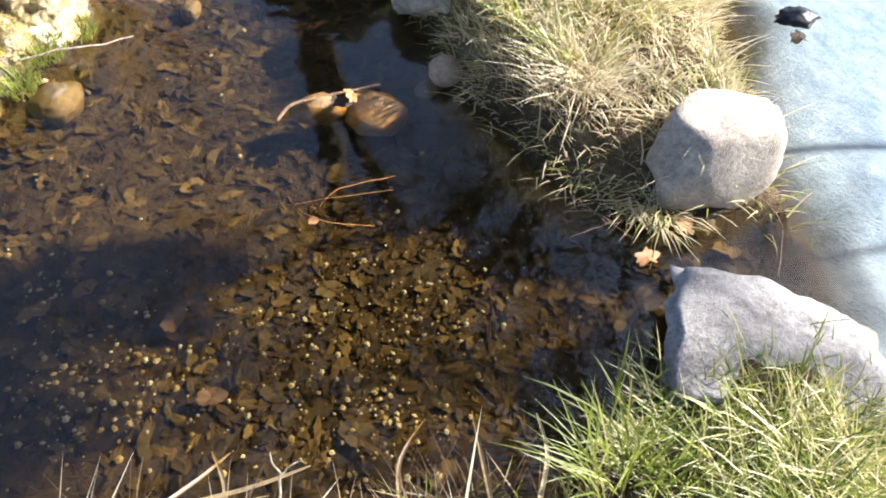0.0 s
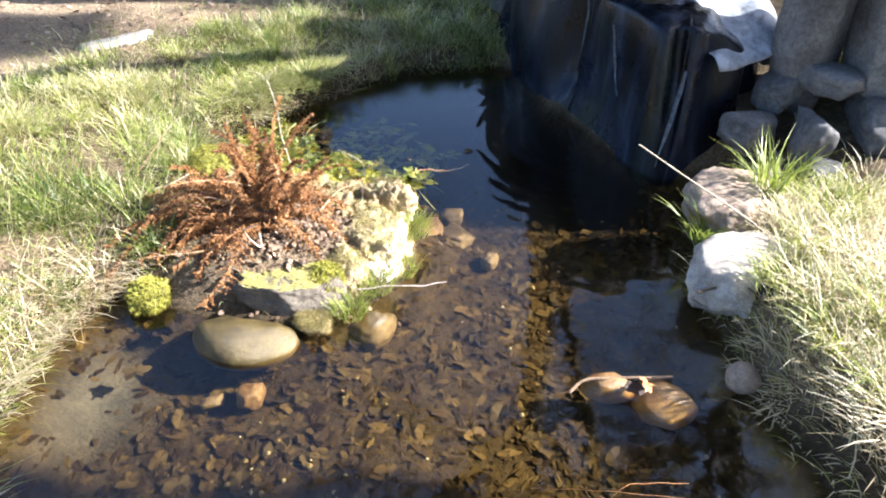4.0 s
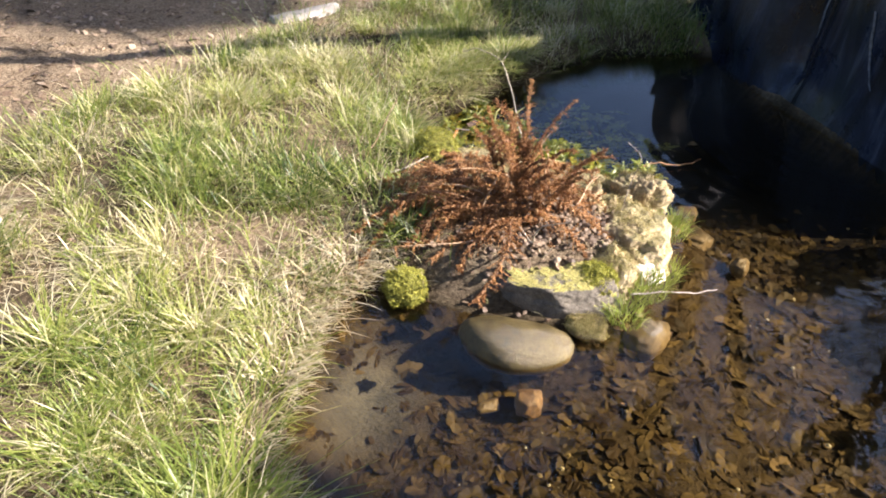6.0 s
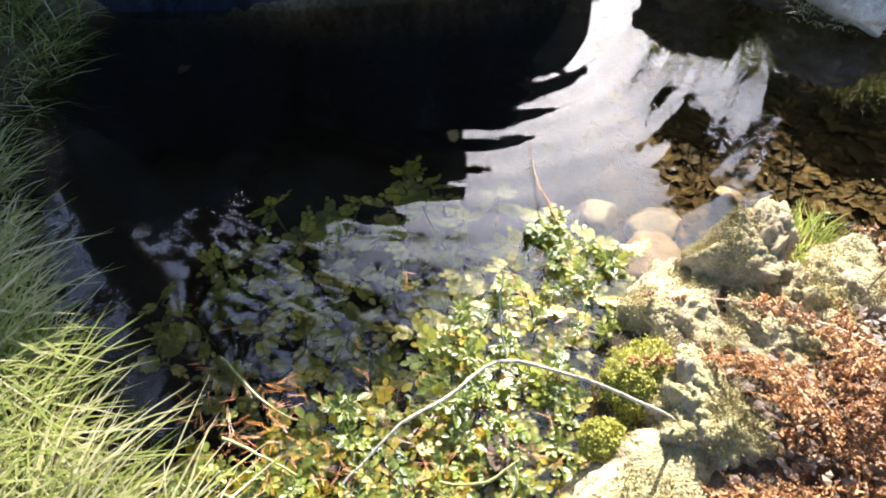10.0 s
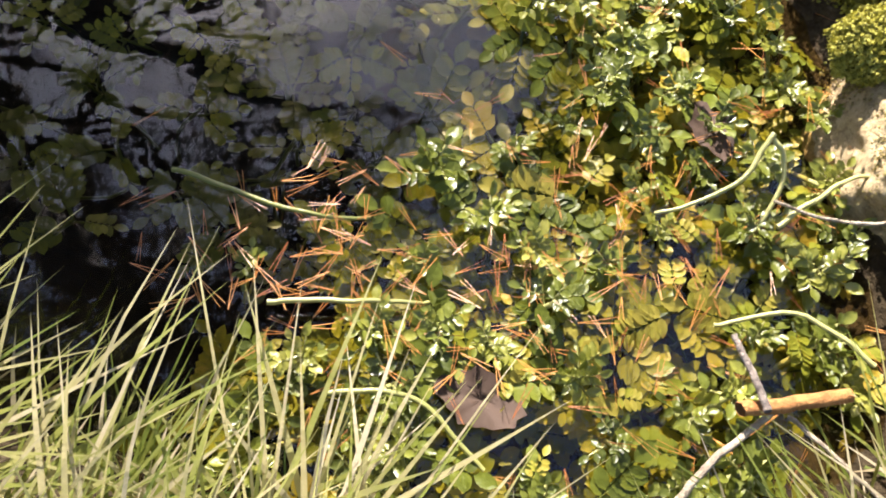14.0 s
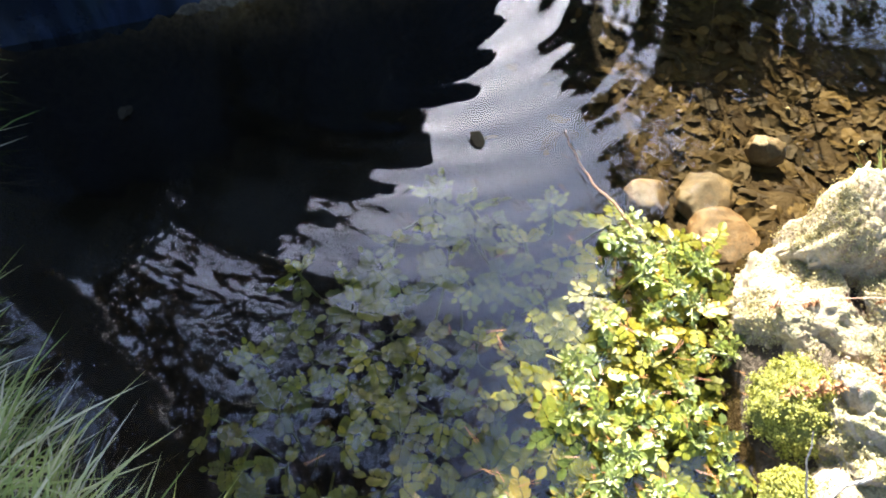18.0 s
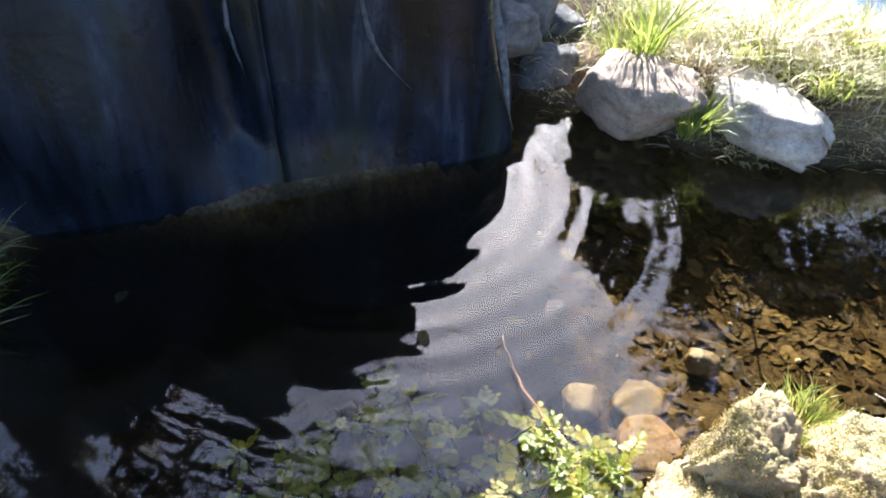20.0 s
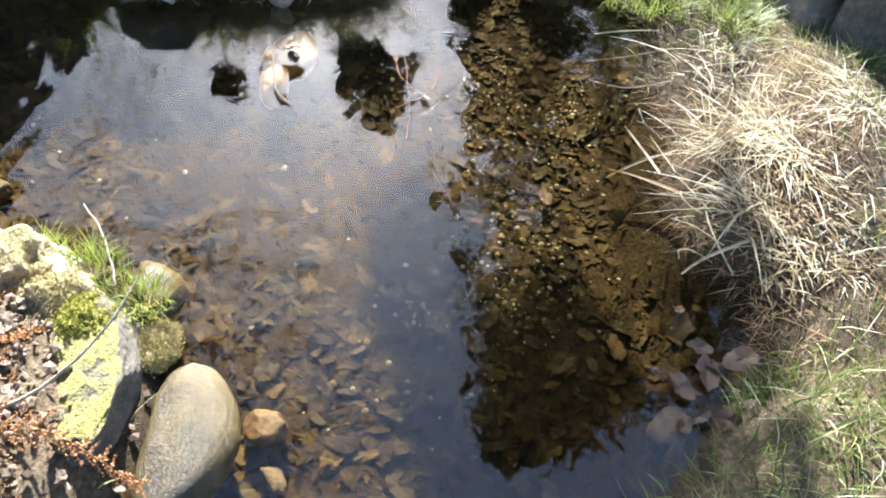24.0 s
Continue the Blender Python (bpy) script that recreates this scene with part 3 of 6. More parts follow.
for spot, size, seed in (((-1.35, 1.445, -0.088), (0.06, 0.045, 0.042), 21), ((-1.45, 1.38, -0.10), (0.022, 0.042, 0.02), 22), ((-1.13, 2.62, -0.140), (0.085, 0.07, 0.045), 23), ((-1.27, 2.56, -0.115), (0.10, 0.085, 0.058), 24), ((-1.17, 2.44, -0.125), (0.07, 0.06, 0.045), 25), ((-0.93, 2.50, -0.13), (0.05, 0.04, 0.035), 26), ((-1.20, 2.74, -0.13), (0.06, 0.06, 0.04), 27), ((-1.05, 0.50, -0.05), (0.085, 0.06, 0.045), 28)):
    rock("sunken_stone", spot, size, seed * 31, seed, ORANGE_STONE if seed in (21, 24) else WET_STONE, "rounded ochre stone lying under water", "sunken stones", detail=4, boxy=0.35, crag=0.10)
MOUND = "boulders under the grassy mound"
rock("boulder", (0.02, 2.53, 0.10), (0.20, 0.25, 0.115), -20, 31, PALE_STONE, "pale rounded boulder under overhanging grass", MOUND, rough=0.12, boxy=0.3, crag=0.1, detail=5)
rock("boulder", (-0.06, 2.93, 0.11), (0.21, 0.24, 0.14), 10, 32, PINK_STONE, "brown rounded boulder beside the pale one", MOUND, rough=0.12, boxy=0.25, crag=0.1, detail=5)
rock("boulder", (0.82, 1.70, 0.11), (0.18, 0.155, 0.18), 10, 33, PALE_STONE, "bright flat-topped boulder at the outlet", MOUND, boxy=0.35, flat_top=0.7, rough=0.12)
rock("small_stone", (0.075, 2.05, 0.035), (0.058, 0.05, 0.05), 0, 34, PINK_STONE, "small round pinkish stone at the water's edge", detail=3, rough=0.08)
rock("flat_stone", (0.02, 2.02, -0.02), (0.06, 0.045, 0.025), 50, 35, WET_STONE, "small angular dark stone fragment in the water", detail=3, boxy=0.8)
rock("sunken_stone", (-0.30, 1.90, -0.040), (0.085, 0.06, 0.055), 20, 36, OCHRE_STONE, "ochre stone breaking the surface", "sunken stones", detail=3)
rock("sunken_stone", (-0.13, 1.92, -0.046), (0.12, 0.08, 0.062), -15, 37, OCHRE_STONE, "rusty brown stone just under the surface", "sunken stones", detail=3)
rock("slab", (0.93, 1.12, 0.03), (0.32, 0.20, 0.085), -6, 38, GREY_STONE, "rough grey stone slab beside the outlet", boxy=0.85, tilt=(8, 4), rough=0.10, crag=0.1, detail=5)
rock("boulder", (0.66, 0.28, 0.20), (0.22, 0.15, 0.24), 25, 39, SHADY_STONE, "dark banded boulder standing behind dry grass", "boulders on the south bank", boxy=0.5, crag=0.12, detail=5)
rock("boulder", (0.44, 0.05, 0.22), (0.13, 0.20, 0.30), -22, 40, SHADY_STONE, "dark upright stone with a bright edge", "boulders on the south bank", boxy=0.75, crag=0.14, detail=5)
WALL = "stones of the low wall beside the liner"
for spot, size, seed in (((-0.06, 3.44, 0.24), (0.14, 0.11, 0.11), 51), ((0.20, 3.44, 0.22), (0.12, 0.09, 0.16), 52), ((0.20, 3.66, 0.45), (0.19, 0.12, 0.07), 53), ((0.43, 3.58, 0.30), (0.09, 0.20, 0.13), 54), ((0.02, 3.66, 0.36), (0.12, 0.11, 0.10), 55), ((0.04, 3.28, 0.07), (0.13, 0.09, 0.09), 56), ((0.28, 3.30, 0.14), (0.12, 0.09, 0.08), 57), ((0.00, 3.88, 0.50), (0.16, 0.12, 0.10), 58), ((0.40, 3.90, 0.50), (0.19, 0.12, 0.09), 59)):
    rock("wall_stone", spot, size, seed * 47, seed, WALL_STONE, "angular grey stone in a loose pile", WALL, boxy=0.8, rough=0.13, crag=0.10)
CAP = "stones weighing down the liner"
# stone 66 is an unseen addition and 62 is raised, to shade the cress
for spot, size, seed in (((-0.62, 3.64, 0.85), (0.20, 0.17, 0.18), 61), ((-0.98, 3.95, 0.86), (0.24, 0.20, 0.25), 62), ((-1.33, 4.30, 0.74), (0.22, 0.18, 0.15), 63), ((-0.42, 3.90, 0.86), (0.22, 0.20, 0.18), 64), ((-0.80, 3.80, 0.90), (0.19, 0.18, 0.21), 66), ((-0.80, 4.12, 1.02), (0.28, 0.24, 0.20), 65)):
    rock("cap_stone", spot, size, seed * 29, seed, DARK_STONE, "rounded dark stone holding down the black liner and shading the pool", CAP, rough=0.1)
# unseen blocks added behind the liner to throw shade on the west bank
for spot, size, seed in (((-1.35, 4.64, 0.55), (0.27, 0.25, 0.78), 67), ((-1.05, 4.44, 0.60), (0.22, 0.22, 0.78), 68), ((-1.68, 4.98, 0.50), (0.25, 0.24, 0.72), 69)):
    rock("standing_stone", spot, size, seed * 41, seed, DARK_STONE, "tall unseen block added behind the pond liner to shade the bank", "boulders behind the liner", boxy=0.5, crag=0.1)
# unseen blocks added behind the wall to throw shade over the cress
for spot, size, seed in (((0.08, 3.74, 0.74), (0.17, 0.15, 0.60), 72), ((0.36, 3.76, 0.76), (0.18, 0.15, 0.58), 73), ((0.64, 3.74, 0.74), (0.17, 0.15, 0.60), 74)):
    rock("standing_stone", spot, size, seed * 41, seed, DARK_STONE, "tall unseen block added behind the low stone wall to shade the cress", "boulders behind the liner", boxy=0.8, crag=0.06, rough=0.08)
rock("stone_block", (-3.54, 3.18, 0.17), (0.25, 0.12, 0.075), 62, 71, PALE_STONE, "pale flat stone block on the path's edge", boxy=1.0, rough=0.05, detail=5, crag=0.06)


# ---- the black liner over its ledge ----
def liner():
    """A sheet that rises from the water, folds over the ledge and runs back."""
    base = smooth_line([(-1.75, 4.55, 0), (-1.48, 4.26, 0), (-1.15, 3.90, 0), (-0.80, 3.58, 0), (-0.43, 3.25, 0), (-0.24, 3.38, 0), (-0.10, 3.62, 0), (0.02, 3.95, 0)], 110)
    rise = smooth_line([(0, 0, -0.25), (0.01, 0, 0.0), (0.05, 0, 0.3), (0.09, 0, 0.6), (0.16, 0, 0.67), (0.45, 0, 0.70), (0.95, 0, 0.62)], 60)
    inward = np.array((0.70, 0.72, 0))
    inner = np.array((-0.55, 4.25, 0))
    verts = []
    for i, p in enumerate(base):
        s = i / (len(base) - 1)
        top = 1.0 - 0.25 * ease(s, 0.62, 0.95) - 0.35 * ease(-s, -0.16, 0.0)
        way = inner - p
        way = way / np.linalg.norm(way)
        for q in rise:
            fold = 0.030 * math.sin(19 * s + 3 * q[2]) + 0.012 * math.sin(47 * s - 5 * q[2] + 1) + 0.03 * noise.noise(Vector((s * 9, q[2] * 3, 4.2)))
            crease = 0.075 * max(0.0, math.sin(22 * s + 1.2 * q[2] + 0.6)) ** 6
            deep = min(1.0, max(0.0, q[2] / 0.15))
            v = p + way * (q[0] + (fold + crease) * deep)
            verts.append((v[0], v[1], q[2] * top + 0.02 * noise.noise(Vector((s * 14, q[0] * 8, 1.0))) * deep))
    n, m = len(base), len(rise)
    verts = np.array(verts).reshape(n, m, 3)
    ob = tagged(new("pond_liner"), "wet black liner sheet draped in folds over a stone ledge", "pond liner")
    for name, a, z in (("left_panel", 0, 40), ("middle_panel", 39, 68), ("right_flap", 67, n)):
        v = verts[a:z]
        i, k = np.meshgrid(np.arange(z - a - 1), np.arange(m - 1), indexing="ij")
        f = np.stack([i * m + k, (i + 1) * m + k, (i + 1) * m + k + 1, i * m + k + 1], -1).reshape(-1, 4)
        panel = part(name, raw_mesh(name, v.reshape(-1, 3), f, LINER, smooth=True), None, ob)
        thick = panel.modifiers.new("thickness", "SOLIDIFY")
        thick.thickness = 0.006
    seam = verts[39, 18:44] - np.array((0.010, 0.012, 0))
    v, f = tube(seam, 0.005, 0.005, 5)
    part("seam", raw_mesh("seam", v, f, LINER, smooth=True), None, ob, "raised welded seam")
    flat = verts.reshape(-1, 3)

    def on_sheet(p):
        return flat[np.argmin(np.linalg.norm(flat - np.array(p), axis=1))] - np.array((0.004, 0.005, 0))

    # pale ribbons that paint the highlights along the sheet's folds
    for i, (wide, line) in enumerate(((0.009, ((-0.74, 3.60, 0.56), (-0.72, 3.59, 0.46), (-0.69, 3.57, 0.36), (-0.63, 3.53, 0.27))), (0.016, ((-0.37, 3.32, 0.50), (-0.41, 3.26, 0.05))), (0.007, ((-1.00, 3.86, 0.60), (-1.01, 3.86, 0.48), (-1.02, 3.86, 0.36))))):
        mid = smooth_line([on_sheet(p) for p in line], 20, 0.003, i)
        along = np.array((0.66, -0.62, 0.0))
        half = (wide * np.array([math.sin(math.pi * min(1.0, 0.12 + k / 19)) ** 0.8 + 0.06 for k in range(20)]) * np.array([1 + 0.35 * noise.noise(Vector((k * 0.5, i, 0))) for k in range(20)]))[:, None]
        ridge = mid - np.array((0.006, 0.007, 0.0))
        v = np.concatenate([mid - along * half, ridge, mid + along * half])
        k = np.arange(19)
        f = np.concatenate([np.stack([k, k + 1, k + 21, k + 20], -1), np.stack([k + 20, k + 21, k + 41, k + 40], -1)])
        part("crease", raw_mesh("crease", v, f, PALE_CREASE, smooth=True), None, ob, "pale crease in the black sheet")
    corners = np.array(((-0.47, 3.60, 0.68), (-0.235, 3.395, 0.49), (0.03, 3.76, 0.53), (-0.20, 4.02, 0.74)))
    grid = []
    for i in range(19):
        for k in range(19):
            u, w = i / 18, k / 18
            p = (1 - u) * (1 - w) * corners[0] + u * (1 - w) * corners[1] + u * w * corners[2] + (1 - u) * w * corners[3]
            grid.append(p + np.array((0, 0, 0.03 * noise.noise(Vector((u * 3, w * 3, 7.0))) + 0.012 * math.sin(9 * u + 4 * w))))
    i, k = np.meshgrid(np.arange(18), np.arange(18), indexing="ij")
    f = np.stack([i * 19 + k, (i + 1) * 19 + k, (i + 1) * 19 + k + 1, i * 19 + k + 1], -1).reshape(-1, 4)
    flap = part("top_flap", raw_mesh("top_flap", grid, f, GLARE_LINER, smooth=True), None, ob, "sunlit flap folded over the corner, its glare painted pale")
    thick = flap.modifiers.new("thickness", "SOLIDIFY")
    thick.thickness = 0.006


liner()


# ---- plants: grass ----
def blades(places, tall, lean, ways, wide, tones, bow=0.6, curl=0.0):
    """Curved tapering blades, some bent sideways: arrays of one mesh."""
    n = len(places)
    s = np.array((0.0, 0.4, 0.75, 1.0))
    out = np.stack([np.cos(ways), np.sin(ways), np.zeros(n)], -1)
    across = np.stack([-np.sin(ways), np.cos(ways), np.zeros(n)], -1)
    up = np.array((0, 0, 1.0))
    reach = (lean * tall)[:, None] * (0.35 * s + 0.65 * s ** 2)[None]
    climb = tall[:, None] * (s[None] - (bow * lean)[:, None] * 0.55 * s[None] ** 2)
    mid = places[:, None, :] + out[:, None, :] * reach[..., None] + up * climb[..., None]
    bend = curl * tall * np.sin(places[:, 0] * 3100 + places[:, 1] * 1700)
    mid = mid + across[:, None, :] * (bend[:, None] * s[None] ** 2)[..., None]
    half = wide[:, None] * np.array((0.8, 1.0, 0.6, 0.0))[None] * 0.5
    left, right = mid - across[:, None, :] * half[..., None], mid + across[:, None, :] * half[..., None]
    v = np.stack([left[:, 0], right[:, 0], left[:, 1], right[:, 1], left[:, 2], right[:, 2], mid[:, 3]], 1)
    k = (np.arange(n) * 7)[:, None]
    quads = np.concatenate([np.array((0, 1, 3, 2)) + k, np.array((2, 3, 5, 4)) + k])
    tris = np.array((4, 5, 6)) + k
    return v.reshape(-1, 3), [quads, tris], np.repeat(tones, 7)


def meadow(name, label, count, box, keep, tall, lean, dry, clumps, wide=(0.003, 0.006), material=None, bias=None, seed=1, fringe=0.72, curl=0.25, tone=0.40):
    """Grass over a patch of bank, in clumps; keep(x, y, d) gives the share of blades that grow there."""
    g = np.random.default_rng(seed)
    cx, cy = g.uniform(box[0], box[1], clumps), g.uniform(box[2], box[3], clumps)
    crowd = 0.25 + g.random(clumps) ** 2
    which = g.choice(clumps, count * 3, p=crowd / crowd.sum())
    spread = g.uniform(0.02, 0.11, clumps)[which]
    x, y = cx[which] + g.normal(0, 1, count * 3) * spread, cy[which] + g.normal(0, 1, count * 3) * spread
    d = shore_distance(x, y)
    ok = g.random(len(x)) < keep(x, y, d)
    x, y, which, d = x[ok][:count], y[ok][:count], which[ok][:count], d[ok][:count]
    n = len(x)
    grown = (0.45 + 1.15 * g.random(clumps) ** 1.5)[which]
    hue = g.normal(0, 0.20, clumps)[which]
    h = g.uniform(tall[0], tall[1], n) * grown
    ways = g.uniform(0, 2 * np.pi, n)
    if bias is not None:
        pull = bias[2]
        ways = np.arctan2((1 - pull) * np.sin(ways) + pull * bias[1], (1 - pull) * np.cos(ways) + pull * bias[0])
    away = np.arctan2(y - cy[which], x - cx[which])
    ways = np.where(g.random(n) < 0.45, away, ways)
    slopes = g.uniform(lean[0], lean[1], n)
    if fringe > 0:
        near = (d < 0.07) & (g.random(n) < 0.75)
        down = np.arctan2(shore_distance(x, y) - shore_distance(x, y + 0.02), shore_distance(x, y) - shore_distance(x + 0.02, y))
        ways = np.where(near, down + g.normal(0, 0.5, n), ways)
        slopes = np.where(near, slopes * 0.5 + 0.75, slopes)
        h = np.where(near, h * fringe, h)
    tones = np.clip(g.normal(tone, 0.13, n) + hue + np.where(g.random(n) < dry, 0.42, 0.0), 0, 1)
    places = np.stack([x, y, height(x, y) - 0.008], -1)
    v, f, t = blades(places, h, slopes, ways, g.uniform(wide[0], wide[1], n), tones, curl=curl)
    return tagged(new(name, raw_mesh(name, v, f, material or GRASS, t)), label, "grass", kind="stuff")


def land_only(x, y, d):
    return ease(d, -0.03, 0.01)


meadow("grass", "sunlit green grass with dry blades on the west bank", 62000, (-3.9, -1.5, -0.4, 4.9),
       lambda x, y, d: land_only(x, y, d) * (1 - 0.97 * path_share(x, y)) * (1 - 0.95 * hump(x, y, -1.62, 2.0, 0.5, 0.42)) * np.where((x > -2.22) & (y > 2.05) & (y < 3), 0.0, 1.0) * np.where((x > -1.85) & (y > 1.5) & (y < 3), 0.05, 1.0) * (1 - 0.85 * hump(x, y, -2.55, 1.30, 0.16, 0.12)) * (1 - 0.8 * hump(x, y, -2.42, 1.52, 0.10, 0.08)) * (1 - 0.55 * ease(bumps(x, y, 3.1), 0.35, 0.7)), (0.035, 0.13), (0.4, 1.4), 0.30, 620, wide=(0.002, 0.0052), seed=11)
meadow("dry_grass", "matted bleached thatch lying in the west bank's grass", 24000, (-3.7, -1.5, -0.3, 4.4),
       lambda x, y, d: ease(d, 0.0, 0.04) * (1 - 0.9 * path_share(x, y)) * (1 - 0.95 * hump(x, y, -1.62, 2.0, 0.5, 0.42)) * np.where((x > -2.22) & (y > 2.05) & (y < 3), 0.0, 1.0) * np.where((x > -1.85) & (y > 1.5) & (y < 3), 0.0, 1.0) * (0.25 + 0.75 * ease(bumps(x, y, 2.3), -0.2, 0.5)), (0.018, 0.05), (1.3, 3.2), 0.7, 420, wide=(0.0018, 0.0042), material=STRAW, seed=18, fringe=0)
meadow("grass", "long pale and green grass tumbling over the mound between pool and lake", 12000, (-0.2, 1.3, 1.5, 3.4),
       lambda x, y, d: land_only(x, y, d) * np.where((y > 3.1) & (x < 0.7), 0.08, 1.0) * (1 - 0.97 * hump(x, y, 0.88, 1.68, 0.2, 0.15)) * (1 - 0.97 * hump(x, y, 0.09, 2.06, 0.12, 0.11)) * (1 - 0.9 * hump(x, y, 0.06, 2.56, 0.17, 0.18)) * (1 - 0.9 * hump(x, y, -0.03, 2.93, 0.18, 0.2)), (0.04, 0.12), (0.5, 1.5), 0.74, 170, wide=(0.0022, 0.0055), tone=0.50, seed=12, bias=(-0.8, -0.5, 0.20))
meadow("grass", "thin olive grass with dead stems on the south bank", 14000, (-2.3, 1.2, -0.6, 1.25),
       lambda x, y, d: land_only(x, y, d) * (1 - 0.97 * ease(path_share(x, y), 0.1, 0.8)) * np.clip(1 - 1.15 * hump(x, y, -0.12, 0.30, 0.6, 0.3) - 0.45 * hump(x, y, 0.72, 1.08, 0.28, 0.10), 0.02, 1) * np.where((x > -0.78) & (x < 0.75) & (d < 0.3), 0.15, 1.0), (0.03, 0.10), (0.4, 1.3), 0.14, 520, wide=(0.0018, 0.0042), seed=13, curl=0.5, tone=0.27)
meadow("dry_grass", "pale dead stems lying in the south bank's grass", 300, (-1.9, -0.5, -0.3, 0.75),
       lambda x, y, d: ease(d, 0.0, 0.03) * (1 - 0.8 * path_share(x, y)), (0.05, 0.12), (0.7, 2.2), 0.5, 220, wide=(0.0016, 0.0034), material=PALE_STRAW, seed=21, fringe=1.1, curl=0.6)
meadow("grass", "dense green grass in front of the stone slab", 5200, (0.42, 1.35, 0.40, 1.06),
       lambda x, y, d: land_only(x, y, d) * (1 - 0.9 * hump(x, y, 0.92, 1.14, 0.30, 0.12)), (0.05, 0.12), (0.4, 1.2), 0.22, 90, wide=(0.002, 0.0045), seed=23, tone=0.38)


def straw_band(x, y, d):
    return ease(d, 0.02, 0.09) * np.clip(hump(x, y, -0.10, 0.33, 0.55, 0.22) * 1.6, 0, 1) * ease(y - 0.05 * bumps(x, y, 4), 0.03, 0.14) * (1 - hump(x, y, 0.45, 0.12, 0.15, 0.18))


meadow("dry_grass", "bleached dry grass in tangled tussocks on the south shore", 4600, (-0.78, 0.6, -0.02, 0.66),
       lambda x, y, d: straw_band(x, y, d) * (0.25 + 0.75 * ease(bumps(x, y, 7), -0.3, 0.4)), (0.03, 0.075), (0.9, 2.8), 0.45, 60, wide=(0.0026, 0.0066), material=PALE_STRAW, bias=(-0.6, 0.7, 0.40), seed=14, fringe=0, curl=0.9)
meadow("dry_grass", "brown matted straw under the bleached tussocks", 7000, (-0.85, 0.65, -0.05, 0.72),
       lambda x, y, d: np.clip(straw_band(x, y, d) * 1.5, 0, 1), (0.015, 0.045), (0.9, 2.8), 0.35, 200, wide=(0.0018, 0.0042), material=ROTTEN_STRAW, seed=19, fringe=0, curl=0.9)
meadow("dry_grass", "rotten brown stems hanging into the water from the south shore", 2600, (-1.0, 0.55, 0.25, 0.85),
       lambda x, y, d: ease(d, -0.01, 0.01) * (1 - ease(d, 0.04, 0.075)), (0.04, 0.085), (1.0, 2.2), 0.25, 90, wide=(0.0016, 0.004), material=ROTTEN_STRAW, seed=20, fringe=1.0, curl=0.5)
meadow("grass", "short yellowed grass thinly grown over the south path", 5200, (-1.2, 1.0, -0.9, 0.25),
       lambda x, y, d: ease(d, 0.1, 0.2) * (0.15 + 0.85 * ease(bumps(x, y, 3.7), -0.2, 0.5)) * ease(path_share(x, y), 0.2, 0.7), (0.012, 0.04), (0.8, 2.4), 0.35, 420, wide=(0.0018, 0.004), seed=22, fringe=0, curl=0.7, tone=0.62)
meadow("dry_grass", "bleached straw on the crest of the mound", 4200, (-0.05, 0.75, 1.65, 2.95),
       lambda x, y, d: ease(d, 0.04, 0.14) * (1 - 0.97 * hump(x, y, 0.03, 2.54, 0.17, 0.2)), (0.06, 0.15), (0.5, 1.5), 0.6, 90, wide=(0.002, 0.005), material=PALE_STRAW, bias=(-0.9, -0.2, 0.35), seed=17, fringe=0)
meadow("dry_grass", "pale dry grass hanging over the west shore", 2600, (-2.4, -1.5, 0.6, 1.75),
       lambda x, y, d: ease(d, -0.02, 0.01) * (1 - ease(d, 0.05, 0.12)) * np.where((x > -1.95) & (y > 1.45), 0.0, 1.0), (0.06, 0.13), (0.5, 1.3), 1.0, 260, material=STRAW, seed=16, fringe=0.85)
meadow("grass", "shaded grass behind the liner and the low wall", 9000, (-3.0, 1.6, 3.6, 6.2),
       lambda x, y, d: land_only(x, y, d) * (1 - 0.9 * path_share(x, y)) * np.where((x > -1.5) & (x < 0.05) & (y < 4.6), 0.0, 1.0), (0.07, 0.17), (0.3, 1.0), 0.15, 320, seed=15)


